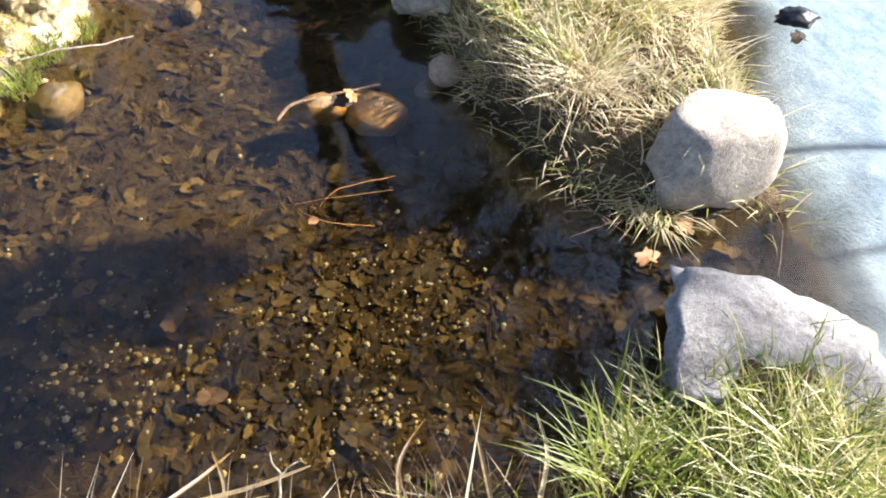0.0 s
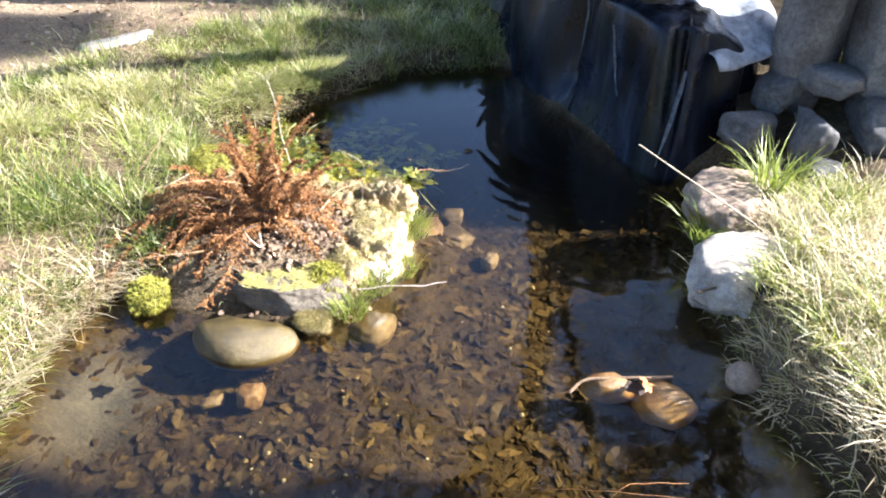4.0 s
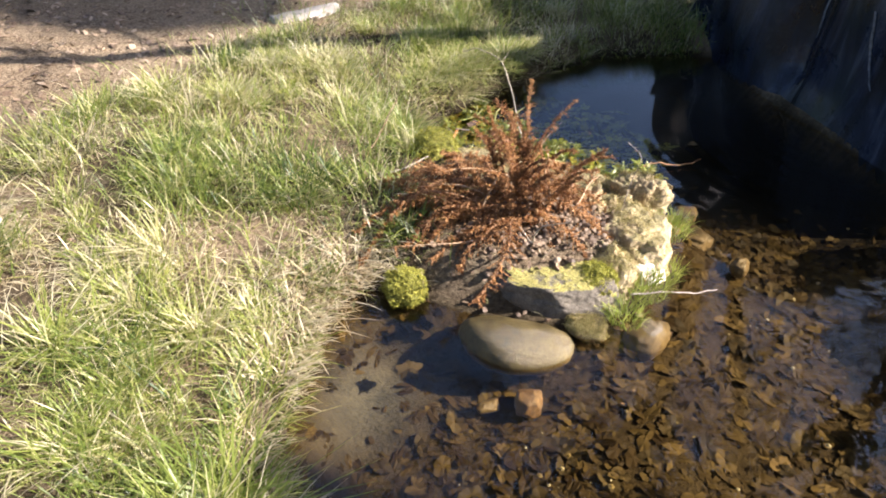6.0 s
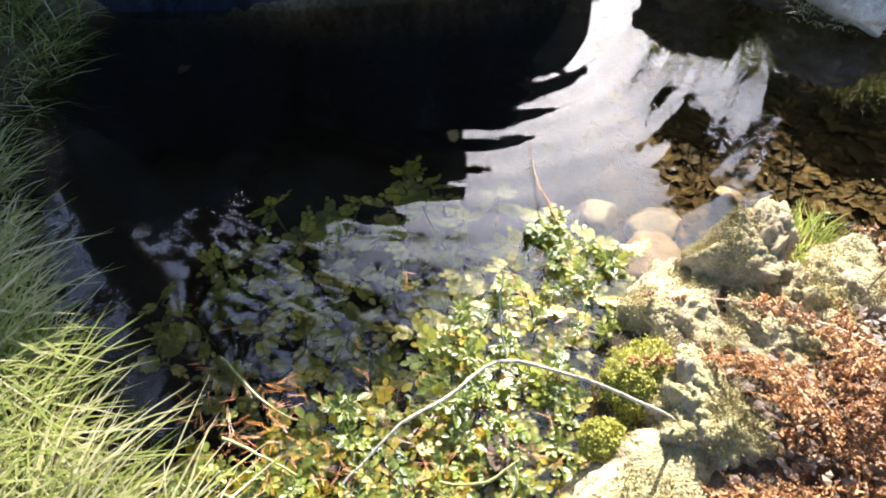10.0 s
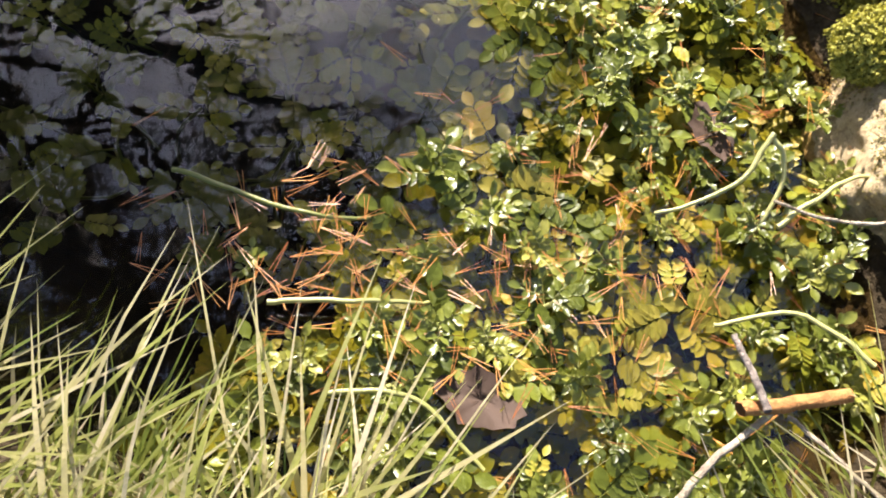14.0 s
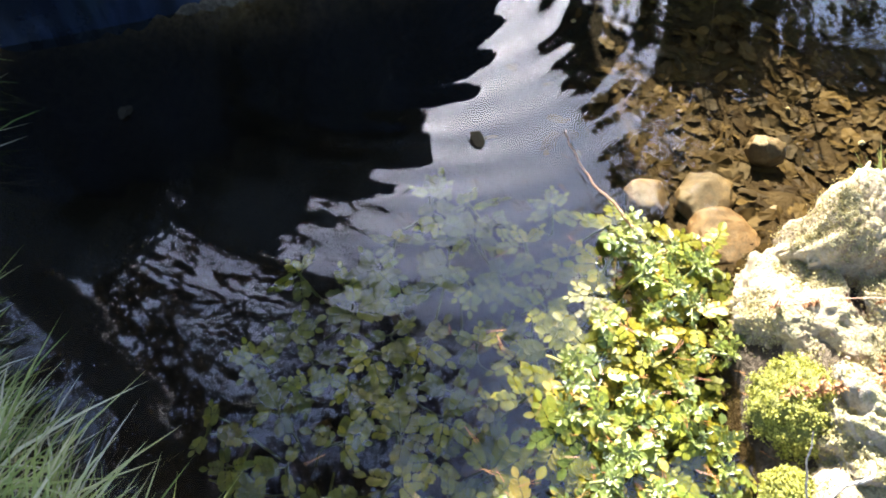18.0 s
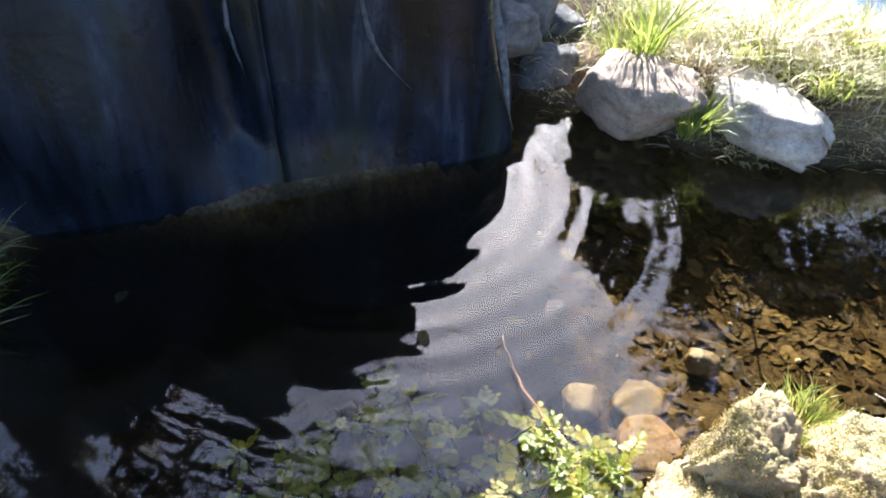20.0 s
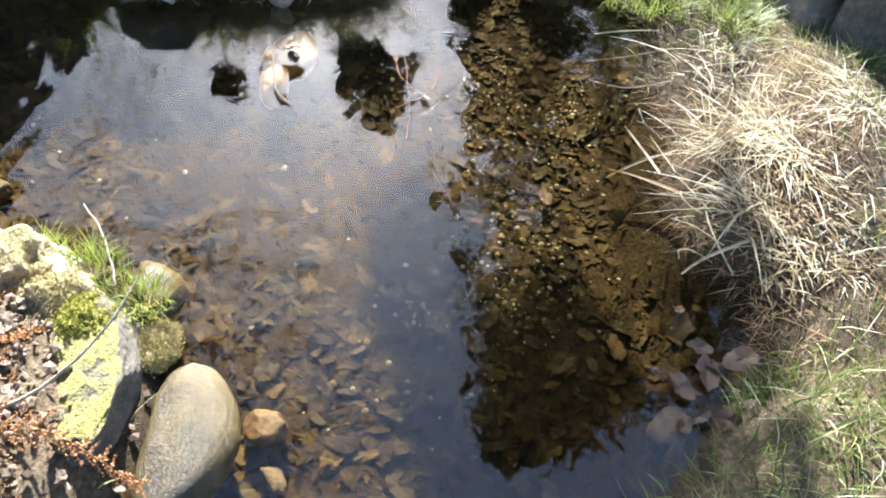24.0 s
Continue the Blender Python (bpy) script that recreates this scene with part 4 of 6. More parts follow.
# ---- trees round the water, a few added unseen for their shade ----
def conifer(x, y, tall, wide, seed, first=0.25, stem=0.028, fine=1.0):
    g = np.random.default_rng(seed)
    ground_z = float(height(np.array([x]), np.array([y]))[0])
    tree = tagged(new("conifer"), "tall dark green conifer on the lake shore, out of view", "tree", "trees round the lake")
    tree.location = (x, y, ground_z)
    trunk_line = smooth_line([(0, 0, -0.2), (0.05, 0, tall * 0.5), (0, 0.05, tall)], 12)
    v, f = tube(trunk_line, min(tall, 10) * stem, 0.02 * fine, 8)
    part("trunk", raw_mesh("trunk", v, f, BARK, smooth=True), None, tree)
    limbs, tufts = [], []
    for i in range(int(tall * 13)):
        s = g.uniform(first, 0.99)
        a = g.uniform(0, 2 * np.pi)
        reach = wide * (1 - s) ** 0.7 / (1 - first) ** 0.7 * g.uniform(0.6, 1.1) + 0.15 * fine
        z = tall * s
        line = smooth_line([(0, 0, z), (math.cos(a) * reach * 0.5, math.sin(a) * reach * 0.5, z + 0.08 * reach), (math.cos(a) * reach, math.sin(a) * reach, z - 0.28 * reach)], 7)
        v, f = tube(line, 0.03 * fine, 0.008 * fine, 3)
        limbs.append((v, f, 0.5))
        for _ in range(int(10 + 12 * reach)):
            u = g.uniform(0.25, 1.0)
            tufts.append(line[min(int(u * 6), 6)] + g.normal(0, 0.13 * fine, 3) * (0.4 + reach * 0.5))
    v, f, t = merge(limbs)
    crown_limbs = raw_mesh("limbs", v, f, BARK, t)
    tufts = np.array(tufts)
    tuft = np.array([(-0.5, -0.12, 0), (0.5, -0.10, -0.1), (0.6, 0.05, -0.16), (-0.4, 0.14, 0.04), (0, 0.0, 0.12), (0.1, 0.3, -0.05)])
    tuft_faces = np.array([(0, 1, 4), (1, 2, 4), (2, 5, 4), (5, 3, 4), (3, 0, 4)])
    v, f, t = scattered(tuft, tuft_faces, tufts, g.uniform(0, 6.3, len(tufts)), g.uniform(0.22, 0.5, len(tufts)) * fine, g.random(len(tufts)), 0.5)
    crown = part("crown", raw_mesh("crown", v, f, CONIFER, t), None, tree)
    part("limbs", crown_limbs, None, crown)


def bare_tree(x, y, tall, seed, thick=0.013, boughs=8):
    g = np.random.default_rng(seed)
    ground_z = float(height(np.array([x]), np.array([y]))[0])
    tree = tagged(new("bare_tree"), "leafless tree with fine branches near the water", "tree", "trees round the lake")
    tree.location = (x, y, ground_z)
    v, f = tube(smooth_line([(0, 0, -0.2), (0.1, 0.05, tall * 0.3), (0, 0.2, tall * 0.62)], 10), tall * thick, tall * thick * 0.55, 9)
    part("trunk", raw_mesh("trunk", v, f, BARK, smooth=True), None, tree)
    limbs = []

    def branch(p, way, long, thick, depth):
        line = [np.array(p)]
        way = np.array(way)
        for _ in range(5):
            way = way + g.normal(0, 0.16, 3) + np.array((0, 0, 0.05))
            way /= np.linalg.norm(way)
            line.append(line[-1] + way * long / 5)
        v, f = tube(line, thick, thick * 0.45, 3 if depth else 5)
        limbs.append((v, f, 0.5))
        if depth < 3:
            for _ in range(4 if depth else 5):
                u = int(g.integers(1, 6))
                turn = way + g.normal(0, 0.62, 3)
                branch(line[u], turn / np.linalg.norm(turn), long * g.uniform(0.45, 0.7), thick * 0.5, depth + 1)

    for i in range(boughs):
        a, s = g.uniform(0, 6.28), g.uniform(0.28, 0.62)
        branch((0, 0.2 * s, tall * s), (math.cos(a) * 0.8, math.sin(a) * 0.8, 0.7), tall * 0.3, tall * 0.0055, 0)
    v, f, t = merge(limbs)
    part("limbs", raw_mesh("limbs", v, f, BARK, t), None, tree)


def leaning_tree():
    """A thin stem that leans out over the pool from behind the liner."""
    g = np.random.default_rng(131)
    base = np.array((-1.25, 4.75, 0.1))
    tree = tagged(new("bare_tree"), "slender leafless tree leaning out over the pool", "tree", "trees round the lake")
    tree.location = base
    line = smooth_line([np.array(p) - base for p in ((-1.25, 4.75, -0.2), (-0.95, 4.25, 1.4), (-0.5, 3.85, 2.6), (0.03, 3.80, 3.9), (0.55, 3.95, 5.2), (0.95, 4.2, 6.6))], 26, 0.012, 3)
    v, f = tube(line, 0.075, 0.020, 8)
    part("trunk", raw_mesh("trunk", v, f, BARK, smooth=True), None, tree)
    limbs = []
    for i in range(26):
        k = int(g.integers(10, 26))
        way = np.array((g.normal(0.1, 0.7), g.normal(0, 0.7), g.uniform(0.2, 0.9)))
        long = g.uniform(0.6, 1.5)
        bough = smooth_line([line[k], line[k] + way * long * 0.5 + g.normal(0, 0.06, 3), line[k] + way * long + g.normal(0, 0.12, 3)], 9, 0.01, i)
        limbs.append(tube(bough, 0.016, 0.005, 4) + (0.5,))
        for _ in range(6):
            j = int(g.integers(2, 9))
            turn = way * 0.5 + g.normal(0, 0.45, 3)
            twig_line = smooth_line([bough[j], bough[j] + turn * 0.25, bough[j] + turn * 0.5 + g.normal(0, 0.05, 3)], 6, 0.006, 40 + i)
            limbs.append(tube(twig_line, 0.006, 0.002, 4) + (0.5,))
    v, f, t = merge(limbs)
    part("limbs", raw_mesh("limbs", v, f, BARK, t), None, tree)


leaning_tree()
conifer(6.5, -0.7, 20.0, 3.5, 101, first=0.25)
conifer(13.0, -4.5, 13.0, 2.8, 102)
# slim unseen crown placed to cast a band of shade on the pool
conifer(4.45, 3.53, 4.85, 0.12, 107, first=0.77, stem=0.005, fine=0.4)
# unseen crown added to shade the south bank and the pool's edge
conifer(4.60, 3.13, 5.2, 0.42, 110, first=0.77, stem=0.0025, fine=0.5)
# unseen tree added to shade the grass north-west of the liner
conifer(2.6, 8.1, 6.2, 1.1, 108, first=0.5)
conifer(7.5, 1.9, 7.3, 1.15, 109, first=0.5)
conifer(17.0, 1.5, 8.0, 2.4, 103)
conifer(20.0, -1.5, 9.0, 2.6, 104)
conifer(24.0, 9.0, 8.0, 2.6, 105)
conifer(6.0, -7.0, 12.0, 2.8, 106)
bare_tree(-1.37, 5.15, 13.0, 117, boughs=16)
bare_tree(0.9, 8.0, 15.0, 118, thick=0.010, boughs=18)
# unseen crown on a thin stem, added to shade the west path
conifer(11.4, 9.9, 12.2, 0.15, 121, first=0.94, stem=0.004)
bare_tree(10.4, 3.3, 9.0, 111)
bare_tree(8.0, 9.5, 10.0, 112)
bare_tree(1.5, 12.0, 11.0, 113)
bare_tree(-7.0, 10.0, 10.0, 114)
bare_tree(-5.0, -6.5, 10.0, 116)


# ---- moss, tufts ----
TUFT = np.array([(-0.5, -0.25, 0.0), (0.5, -0.25, 0.0), (0.0, 0.1, 1.0), (-0.3, 0.45, 0.1), (0.45, 0.35, 0.0), (0.35, 0.5, 0.8)])
TUFT_FACES = np.array([(0, 1, 2), (3, 4, 5), (0, 4, 2), (1, 3, 5)])


def moss_fuzz(ob, share=1.0, size=(0.0025, 0.0058), count=1400, seed=0, low=0.35):
    """A part of a rock: fine moss leaves on what looks up."""
    g = np.random.default_rng(seed)
    mesh = ob.data
    n = len(mesh.polygons)
    centre, normal = np.zeros(n * 3), np.zeros(n * 3)
    mesh.polygons.foreach_get("center", centre)
    mesh.polygons.foreach_get("normal", normal)
    centre, normal = centre.reshape(-1, 3), normal.reshape(-1, 3)
    shift = Vector((seed * 1.7, 3.1, seed * 0.3))
    patch = np.array([noise.fractal(Vector(c) * 9 + shift, 0.7, 2.1, 3) for c in centre])
    good = np.nonzero((normal[:, 2] > low) & (patch > 0.25 - 0.5 * share))[0]
    if not len(good):
        return
    pick = g.choice(good, count)
    places = centre[pick] + g.normal(0, 0.006, (count, 3)) - normal[pick] * 0.002
    v, f, t = scattered(TUFT, TUFT_FACES, places, g.uniform(0, 6.3, count), g.uniform(size[0], size[1], count), np.clip(patch[pick] * 0.5 + g.normal(0.5, 0.2, count), 0, 1), 0.7)
    part("moss", raw_mesh("moss", v, f, DRY_MOSS, t), None, ob, "fine golden dry moss")


for i, ob in enumerate([o for o in scene.collection.objects if o.name.startswith("boulder")]):
    if ob.data.materials[0] == MOSSY_STONE:
        moss_fuzz(ob, 1.0, size=(0.0014, 0.0036), count=14000, seed=i, low=0.1)
    elif ob.data.materials[0] == TAN_STONE:
        moss_fuzz(ob, 0.62, size=(0.0014, 0.0036), count=12000, seed=i, low=0.15)


def moss_cushion(place, radius, seed, label):
    g = np.random.default_rng(seed)
    bm = bmesh.new()
    bmesh.ops.create_icosphere(bm, subdivisions=3, radius=1.0)
    shift = Vector(g.uniform(-20, 20, 3))
    for v in bm.verts:
        p = v.co.normalized()
        v.co = p * radius * (1 + 0.22 * noise.fractal(p * 2.0 + shift, 0.7, 2, 3))
        v.co.z *= 0.8
    places = np.array([v.co[:] for v in bm.verts])
    body = bpy.data.meshes.new("moss_cushion")
    bm.to_mesh(body)
    bm.free()
    body.attributes.new("tone", "FLOAT", "POINT").data.foreach_set("value", np.full(len(places), 0.25, dtype=np.float32))
    body.materials.append(MOSS)
    ob = tagged(new("moss_cushion", body), label, "moss", "moss cushions")
    ob.location = place
    n = 15000
    spots = places[g.integers(0, len(places), n)] * g.uniform(0.97, 1.05, (n, 1)) + g.normal(0, radius * 0.07, (n, 3))
    v, f, t = scattered(TUFT, TUFT_FACES, spots, g.uniform(0, 6.3, n), g.uniform(0.002, 0.0044, n), np.clip(g.normal(0.62, 0.22, n), 0, 1), 0.8)
    part("moss_leaves", raw_mesh("moss_leaves", v, f, MOSS, t), None, ob)


moss_cushion((-1.69, 2.45, 0.05), 0.075, 1, "round yellow-green moss cushion beside the cress")
moss_cushion((-1.85, 2.47, 0.07), 0.035, 2, "small bright moss cushion on a boulder")
moss_cushion((-2.19, 2.33, 0.11), 0.095, 3, "round golden moss cushion behind the dead fern")
moss_cushion((-1.88, 1.60, 0.03), 0.07, 4, "yellow-green moss cushion at the waterline under the fern")
moss_cushion((-1.318, 1.885, 0.090), 0.062, 5, "flat yellow moss cushion on a boulder")


def grass_tuft(place, tall, count, spread, seed, label, tone=0.42, lean=(0.2, 0.9), wide=(0.002, 0.004)):
    g = np.random.default_rng(seed)
    a, r = g.uniform(0, 6.3, count), g.uniform(0, 1, count) ** 0.5 * spread
    places = np.stack([np.cos(a) * r, np.sin(a) * r, np.zeros(count)], -1)
    v, f, t = blades(places, g.uniform(0.5, 1.0, count) * tall, g.uniform(lean[0], lean[1], count), a + g.normal(0, 0.6, count), g.uniform(wide[0], wide[1], count), np.clip(g.normal(tone, 0.12, count), 0, 1), curl=0.5)
    ob = tagged(new("grass_tuft", raw_mesh("grass_tuft", v, f, GRASS, t)), label, "grass", "single grass tufts", kind="stuff")
    ob.location = place
    return ob


grass_tuft((-1.19, 2.31, 0.06), 0.085, 260, 0.07, 1, "bright green grass tuft on the boulder's far side", tone=0.46, lean=(0.15, 0.8))
grass_tuft((-1.17, 1.97, 0.04), 0.085, 280, 0.07, 2, "bright green grass tuft among the boulders", tone=0.46, lean=(0.15, 0.8))
grass_tuft((-1.14, 2.13, 0.00), 0.08, 180, 0.05, 3, "small green grass tuft at the waterline", tone=0.46, lean=(0.15, 0.8))
grass_tuft((-1.19, 1.83, 0.02), 0.085, 200, 0.06, 4, "fresh grass tuft above the sunken stone", tone=0.46, lean=(0.15, 0.8))
grass_tuft((-0.13, 2.72, 0.06), 0.22, 90, 0.05, 5, "long green grass tuft between two boulders", wide=(0.004, 0.008))
grass_tuft((0.05, 2.95, 0.20), 0.28, 60, 0.05, 6, "tall yellow-green grass tuft on the mound", wide=(0.005, 0.010))
for i, (x, y, tall) in enumerate(((0.12, 3.02, 0.24), (0.24, 2.62, 0.17), (0.42, 2.28, 0.18), (0.46, 1.98, 0.17), (0.30, 2.88, 0.20), (0.60, 2.50, 0.19), (0.30, 2.12, 0.15), (0.14, 2.36, 0.14))):
    grass_tuft((x, y, float(height(np.array([x]), np.array([y]))[0]) - 0.005), tall, 130, 0.09, 40 + i, "sunlit yellow-green grass tuft on top of the mound", tone=0.50, lean=(0.3, 1.2), wide=(0.003, 0.006))
grass_tuft((0.56, 0.92, 0.04), 0.15, 34, 0.07, 7, "broad-bladed grass tuft beside the slab", wide=(0.004, 0.008), lean=(0.4, 1.2))
grass_tuft((0.55, 0.76, 0.06), 0.20, 130, 0.10, 8, "green grass tuft on the shore", wide=(0.0025, 0.005), lean=(0.4, 1.3))
grass_tuft((-1.75, 0.62, 0.06), 0.26, 170, 0.09, 9, "long green grass tuft hanging over the shore", wide=(0.004, 0.008), lean=(0.5, 1.3))
for i, (x, y, tone) in enumerate(((-2.46, 3.14, 0.60), (-2.40, 3.28, 0.56), (-2.53, 3.02, 0.66), (-2.36, 3.42, 0.58), (-2.62, 3.14, 0.64), (-2.52, 3.30, 0.55), (-2.46, 2.92, 0.70), (-2.60, 2.90, 0.60), (-2.34, 3.54, 0.62))):
    grass_tuft((x, y, float(height(np.array([x]), np.array([y]))[0]) - 0.005), 0.125, 190, 0.10, 10 + i, "sunlit yellow grass tuft leaning over the cress", tone=tone + 0.07, wide=(0.0025, 0.006), lean=(0.8, 2.2))


# ---- dead fern ----
def fern(place):
    """A heap of brittle fronds: a plume standing in the middle, the rest fallen outwards and curled."""
    thing = tagged(new("dead_fern"), "large dead fern with curled red-brown fronds on a stony bed", "fern")
    thing.location = place
    g = np.random.default_rng(5)
    n = 40
    s = np.linspace(0, 1, n)
    up = np.array((0, 0, 1.0))
    for i in range(140):
        plume, bare = i < 34, i % 8 == 3
        a = g.uniform(0, 6.3) if plume else radians(g.choice((g.normal(215, 42), g.uniform(0, 360)), p=(0.62, 0.38)))
        long = g.uniform(0.26, 0.42) if plume else g.uniform(0.26, 0.60)
        if not plume:
            long *= 1 - 0.70 * math.exp(-((math.degrees(a) % 360 - 112) / 58) ** 2) - 0.45 * math.exp(-((math.degrees(a) % 360 - 275) / 50) ** 2)
        out = np.array((math.cos(a), math.sin(a), 0))
        side = np.array((-out[1], out[0], 0))
        root = np.array((g.normal(0.07 if plume else 0, 0.06 if plume else 0.10), g.normal(0.02, 0.05 if plume else 0.08), 0))
        if plume:
            reach, climb = 0.20 * s + g.uniform(0, 0.25) * s ** 3, 0.97 * s - g.uniform(0.05, 0.3) * s ** 4
        else:
            arch = g.uniform(-0.02, 0.26)
            reach, climb = 0.95 * s, arch * np.sin(np.pi * np.minimum(s * 1.05, 1)) - (0.15 if long > 0.45 else 0.08) * s ** 2
        sway = g.normal(0, 0.45) * s ** 2 + 0.03 * np.sin(9 * s + g.uniform(0, 6))
        line = root + out * (reach * long)[:, None] + up * (climb * long)[:, None] + side * (sway * long)[:, None]
        v, f = tube(line, 0.0036 if bare else 0.0026, 0.0008, 5)
        stalk = raw_mesh("stalk", v, f, PALE_STALK if bare else FERN_STALK, smooth=True)
        way = np.gradient(line, axis=0)
        way /= np.linalg.norm(way, axis=1)[:, None]
        spots, yaws, sizes = [], [], []
        full = (0.042 if plume else 0.075) * g.uniform(0.75, 1.1)
        for k in range(4 if plume else 9, n):
            for hand in (-1, 1):
                if g.random() < (0.72 if bare else 0.12):
                    continue
                size = full * (1.05 - abs(s[k] - 0.40)) * g.uniform(0.55, 1.1)
                across = side * hand * g.uniform(0.4, 0.9) + way[k] * g.uniform(0.2, 0.8) + up * g.normal(0.25 if plume else -0.25, 0.35)
                across /= np.linalg.norm(across)
                m = 8 if plume else 12
                u = np.linspace(0.08, 1, m)
                roll = np.cross(across, way[k])
                curl = roll * (u ** 2 * size * g.normal(0.0, 0.35))[:, None] - up * (u ** 2 * size * g.uniform(0.0, 0.5))[:, None]
                rib = line[k] + across * (u * size)[:, None] + curl
                for sgn in (-1, 1):
                    spots.append(rib + roll * sgn * (0.0035 * (1.15 - u))[:, None] + g.normal(0, 0.0012, (m, 3)))
                    yaws.append(np.full(m, math.atan2(across[1], across[0]) + sgn * 0.9))
                    sizes.append(0.0115 * (1.15 - 0.65 * u) * g.uniform(0.6, 1.15))
        spots, yaws, sizes = np.concatenate(spots), np.concatenate(yaws), np.concatenate(sizes)
        shape = np.array([(-0.5, -0.08, 0.05), (0.10, -0.26, -0.14), (0.55, 0.02, 0.12), (0.05, 0.24, -0.06)])
        v, f, t = scattered(shape, np.array([(0, 1, 2, 3)]), spots, yaws + g.normal(0, 0.4, len(spots)), sizes, np.clip(g.normal(g.uniform(0.25, 0.65), 0.18, len(spots)), 0, 1), 0.7)
        v, f, t = merge([(v, f, t), tube(line, 0.0012, 0.0006, 3) + (0.3,)])
        frond = part("frond", raw_mesh("frond", v, f, FERN, t), None, thing)
        part("stalk", stalk, None, frond, "bare tan frond stalk" if bare else "")


fern((-1.75, 2.05, 0.14))


# ---- watercress ----
def leaflet_shape():
    """An egg-shaped, toothed leaflet folded along its midrib, 1 long, from its foot at the origin along +x."""
    stations = ((0.0, 0.03), (0.10, 0.16), (0.22, 0.29), (0.27, 0.26), (0.42, 0.36), (0.47, 0.32), (0.62, 0.34), (0.67, 0.29), (0.80, 0.24), (0.84, 0.18), (1.0, 0.0))
    rib, left, right = [], [], []
    for x, w in stations:
        sag = -0.16 * x * x
        rib.append((x, 0.0, sag - 0.03))
        ripple = 0.03 * math.sin(14 * x)
        left.append((x + 0.03, 0.84 * w, 0.25 * w + sag + ripple))
        right.append((x + 0.03, -0.84 * w, 0.25 * w + sag - ripple))
    n = len(stations)
    faces = []
    for k in range(n - 1):
        faces += [(k, k + 1, n + k + 1, n + k), (k + 1, k, 2 * n + k, 2 * n + k + 1)]
    return np.array(rib + left + right, dtype=float), np.array(faces)


LEAFLET, LEAFLET_FACES = leaflet_shape()


def cress_leaf(long, pairs, g, tone, share, plump=1.0, flat=1.0):
    """One compound leaf along +x: pairs of leaflets and a larger one at the tip."""
    pieces = []
    rise, bend = g.uniform(-0.08, 0.12), g.normal(0, 1.5)
    for k in range(pairs + 1):
        x = long * (0.22 + 0.50 * k / pairs)
        y, z = bend * x * x, rise * x - 1.2 * x * x
        flanks = (0,) if k == pairs else (-1, 1)
        size = long * share * (1.12 if k == pairs else 0.80 + 0.24 * math.sin(math.pi * (k + 0.7) / (pairs + 0.4))) * g.uniform(0.88, 1.12)
        for hand in flanks:
            if hand and g.random() < 0.05:
                continue
            a = hand * g.uniform(1.05, 1.22) + g.normal(0, 0.06) + 2 * bend * x
            tip = LEAFLET * size * np.array((1.0, plump, 1.0 + 0.6 * g.random()))
            tip[:, 2] *= flat
            tip = tip + np.array((0, 0, flat)) * (g.normal(0.05, 0.16) * tip[:, :1] + g.normal(0, 0.25) * tip[:, 1:2])
            c, s = math.cos(a), math.sin(a)
            p = np.stack([tip[:, 0] * c - tip[:, 1] * s + x, tip[:, 0] * s + tip[:, 1] * c + y, tip[:, 2] + z], -1)
            pieces.append((p, LEAFLET_FACES, float(np.clip(tone + g.normal(0, 0.09), 0, 1))))
    line = np.array([(long * u, bend * (long * u) ** 2, rise * long * u - 1.2 * (long * u) ** 2 - 0.002) for u in np.linspace(0, 0.75, 6)])
    return merge(pieces), tube(line, 0.0019, 0.0010, 4)


def cress_plant(seed, tone, rosette):
    g = np.random.default_rng(seed)
    label = "watercress rosette of small glossy leaflets standing on the pool" if rosette else "watercress plant with long feathered green leaves floating on the pool"
    plant = tagged(new("watercress"), label, "aquatic plant", "watercress plants")
    count = int(g.integers(5, 8)) if rosette else int(g.integers(4, 7))
    for i in range(count):
        a = i * 2.4 + g.normal(0, 0.3)
        long = g.uniform(0.028, 0.044) * (1.12 - 0.07 * i) if rosette else g.uniform(0.06, 0.11)
        (v, f, t), (sv, sf) = cress_leaf(long, int(g.integers(2, 4)) if rosette else int(g.integers(4, 7)), g, tone + g.normal(0, 0.15), 0.40 if rosette else 0.26, 1.05 if rosette else 1.05, 1.0 if rosette else 0.4)
        leaf = part("leaf", raw_mesh("leaf", v, f, CRESS_TIP if rosette else CRESS, t, smooth=True), None, plant)
        rise = g.uniform(-30, -4) - 3 * i if rosette else g.normal(-1, 6)
        lift = 0.003 + 0.0035 * i if rosette else g.uniform(-0.012, 0.006)
        leaf.matrix_local = pose(g.normal(0, 0.004), g.normal(0, 0.004), lift, g.normal(0, 10), rise, math.degrees(a))
        part("leaf_stalk", raw_mesh("leaf_stalk", sv, sf, CRESS_STEM if rosette else CRESS), None, leaf)
    line = smooth_line([(0, 0, 0.01), (g.normal(0, 0.03), g.normal(0, 0.03), -0.06), (g.normal(0, 0.06), g.normal(0, 0.06), -0.16)], 8)
    v, f = tube(line, 0.003, 0.003, 5)
    part("stem", raw_mesh("stem", v, f, CRESS_STEM if rosette else CRESS, smooth=True), None, plant)
    return plant


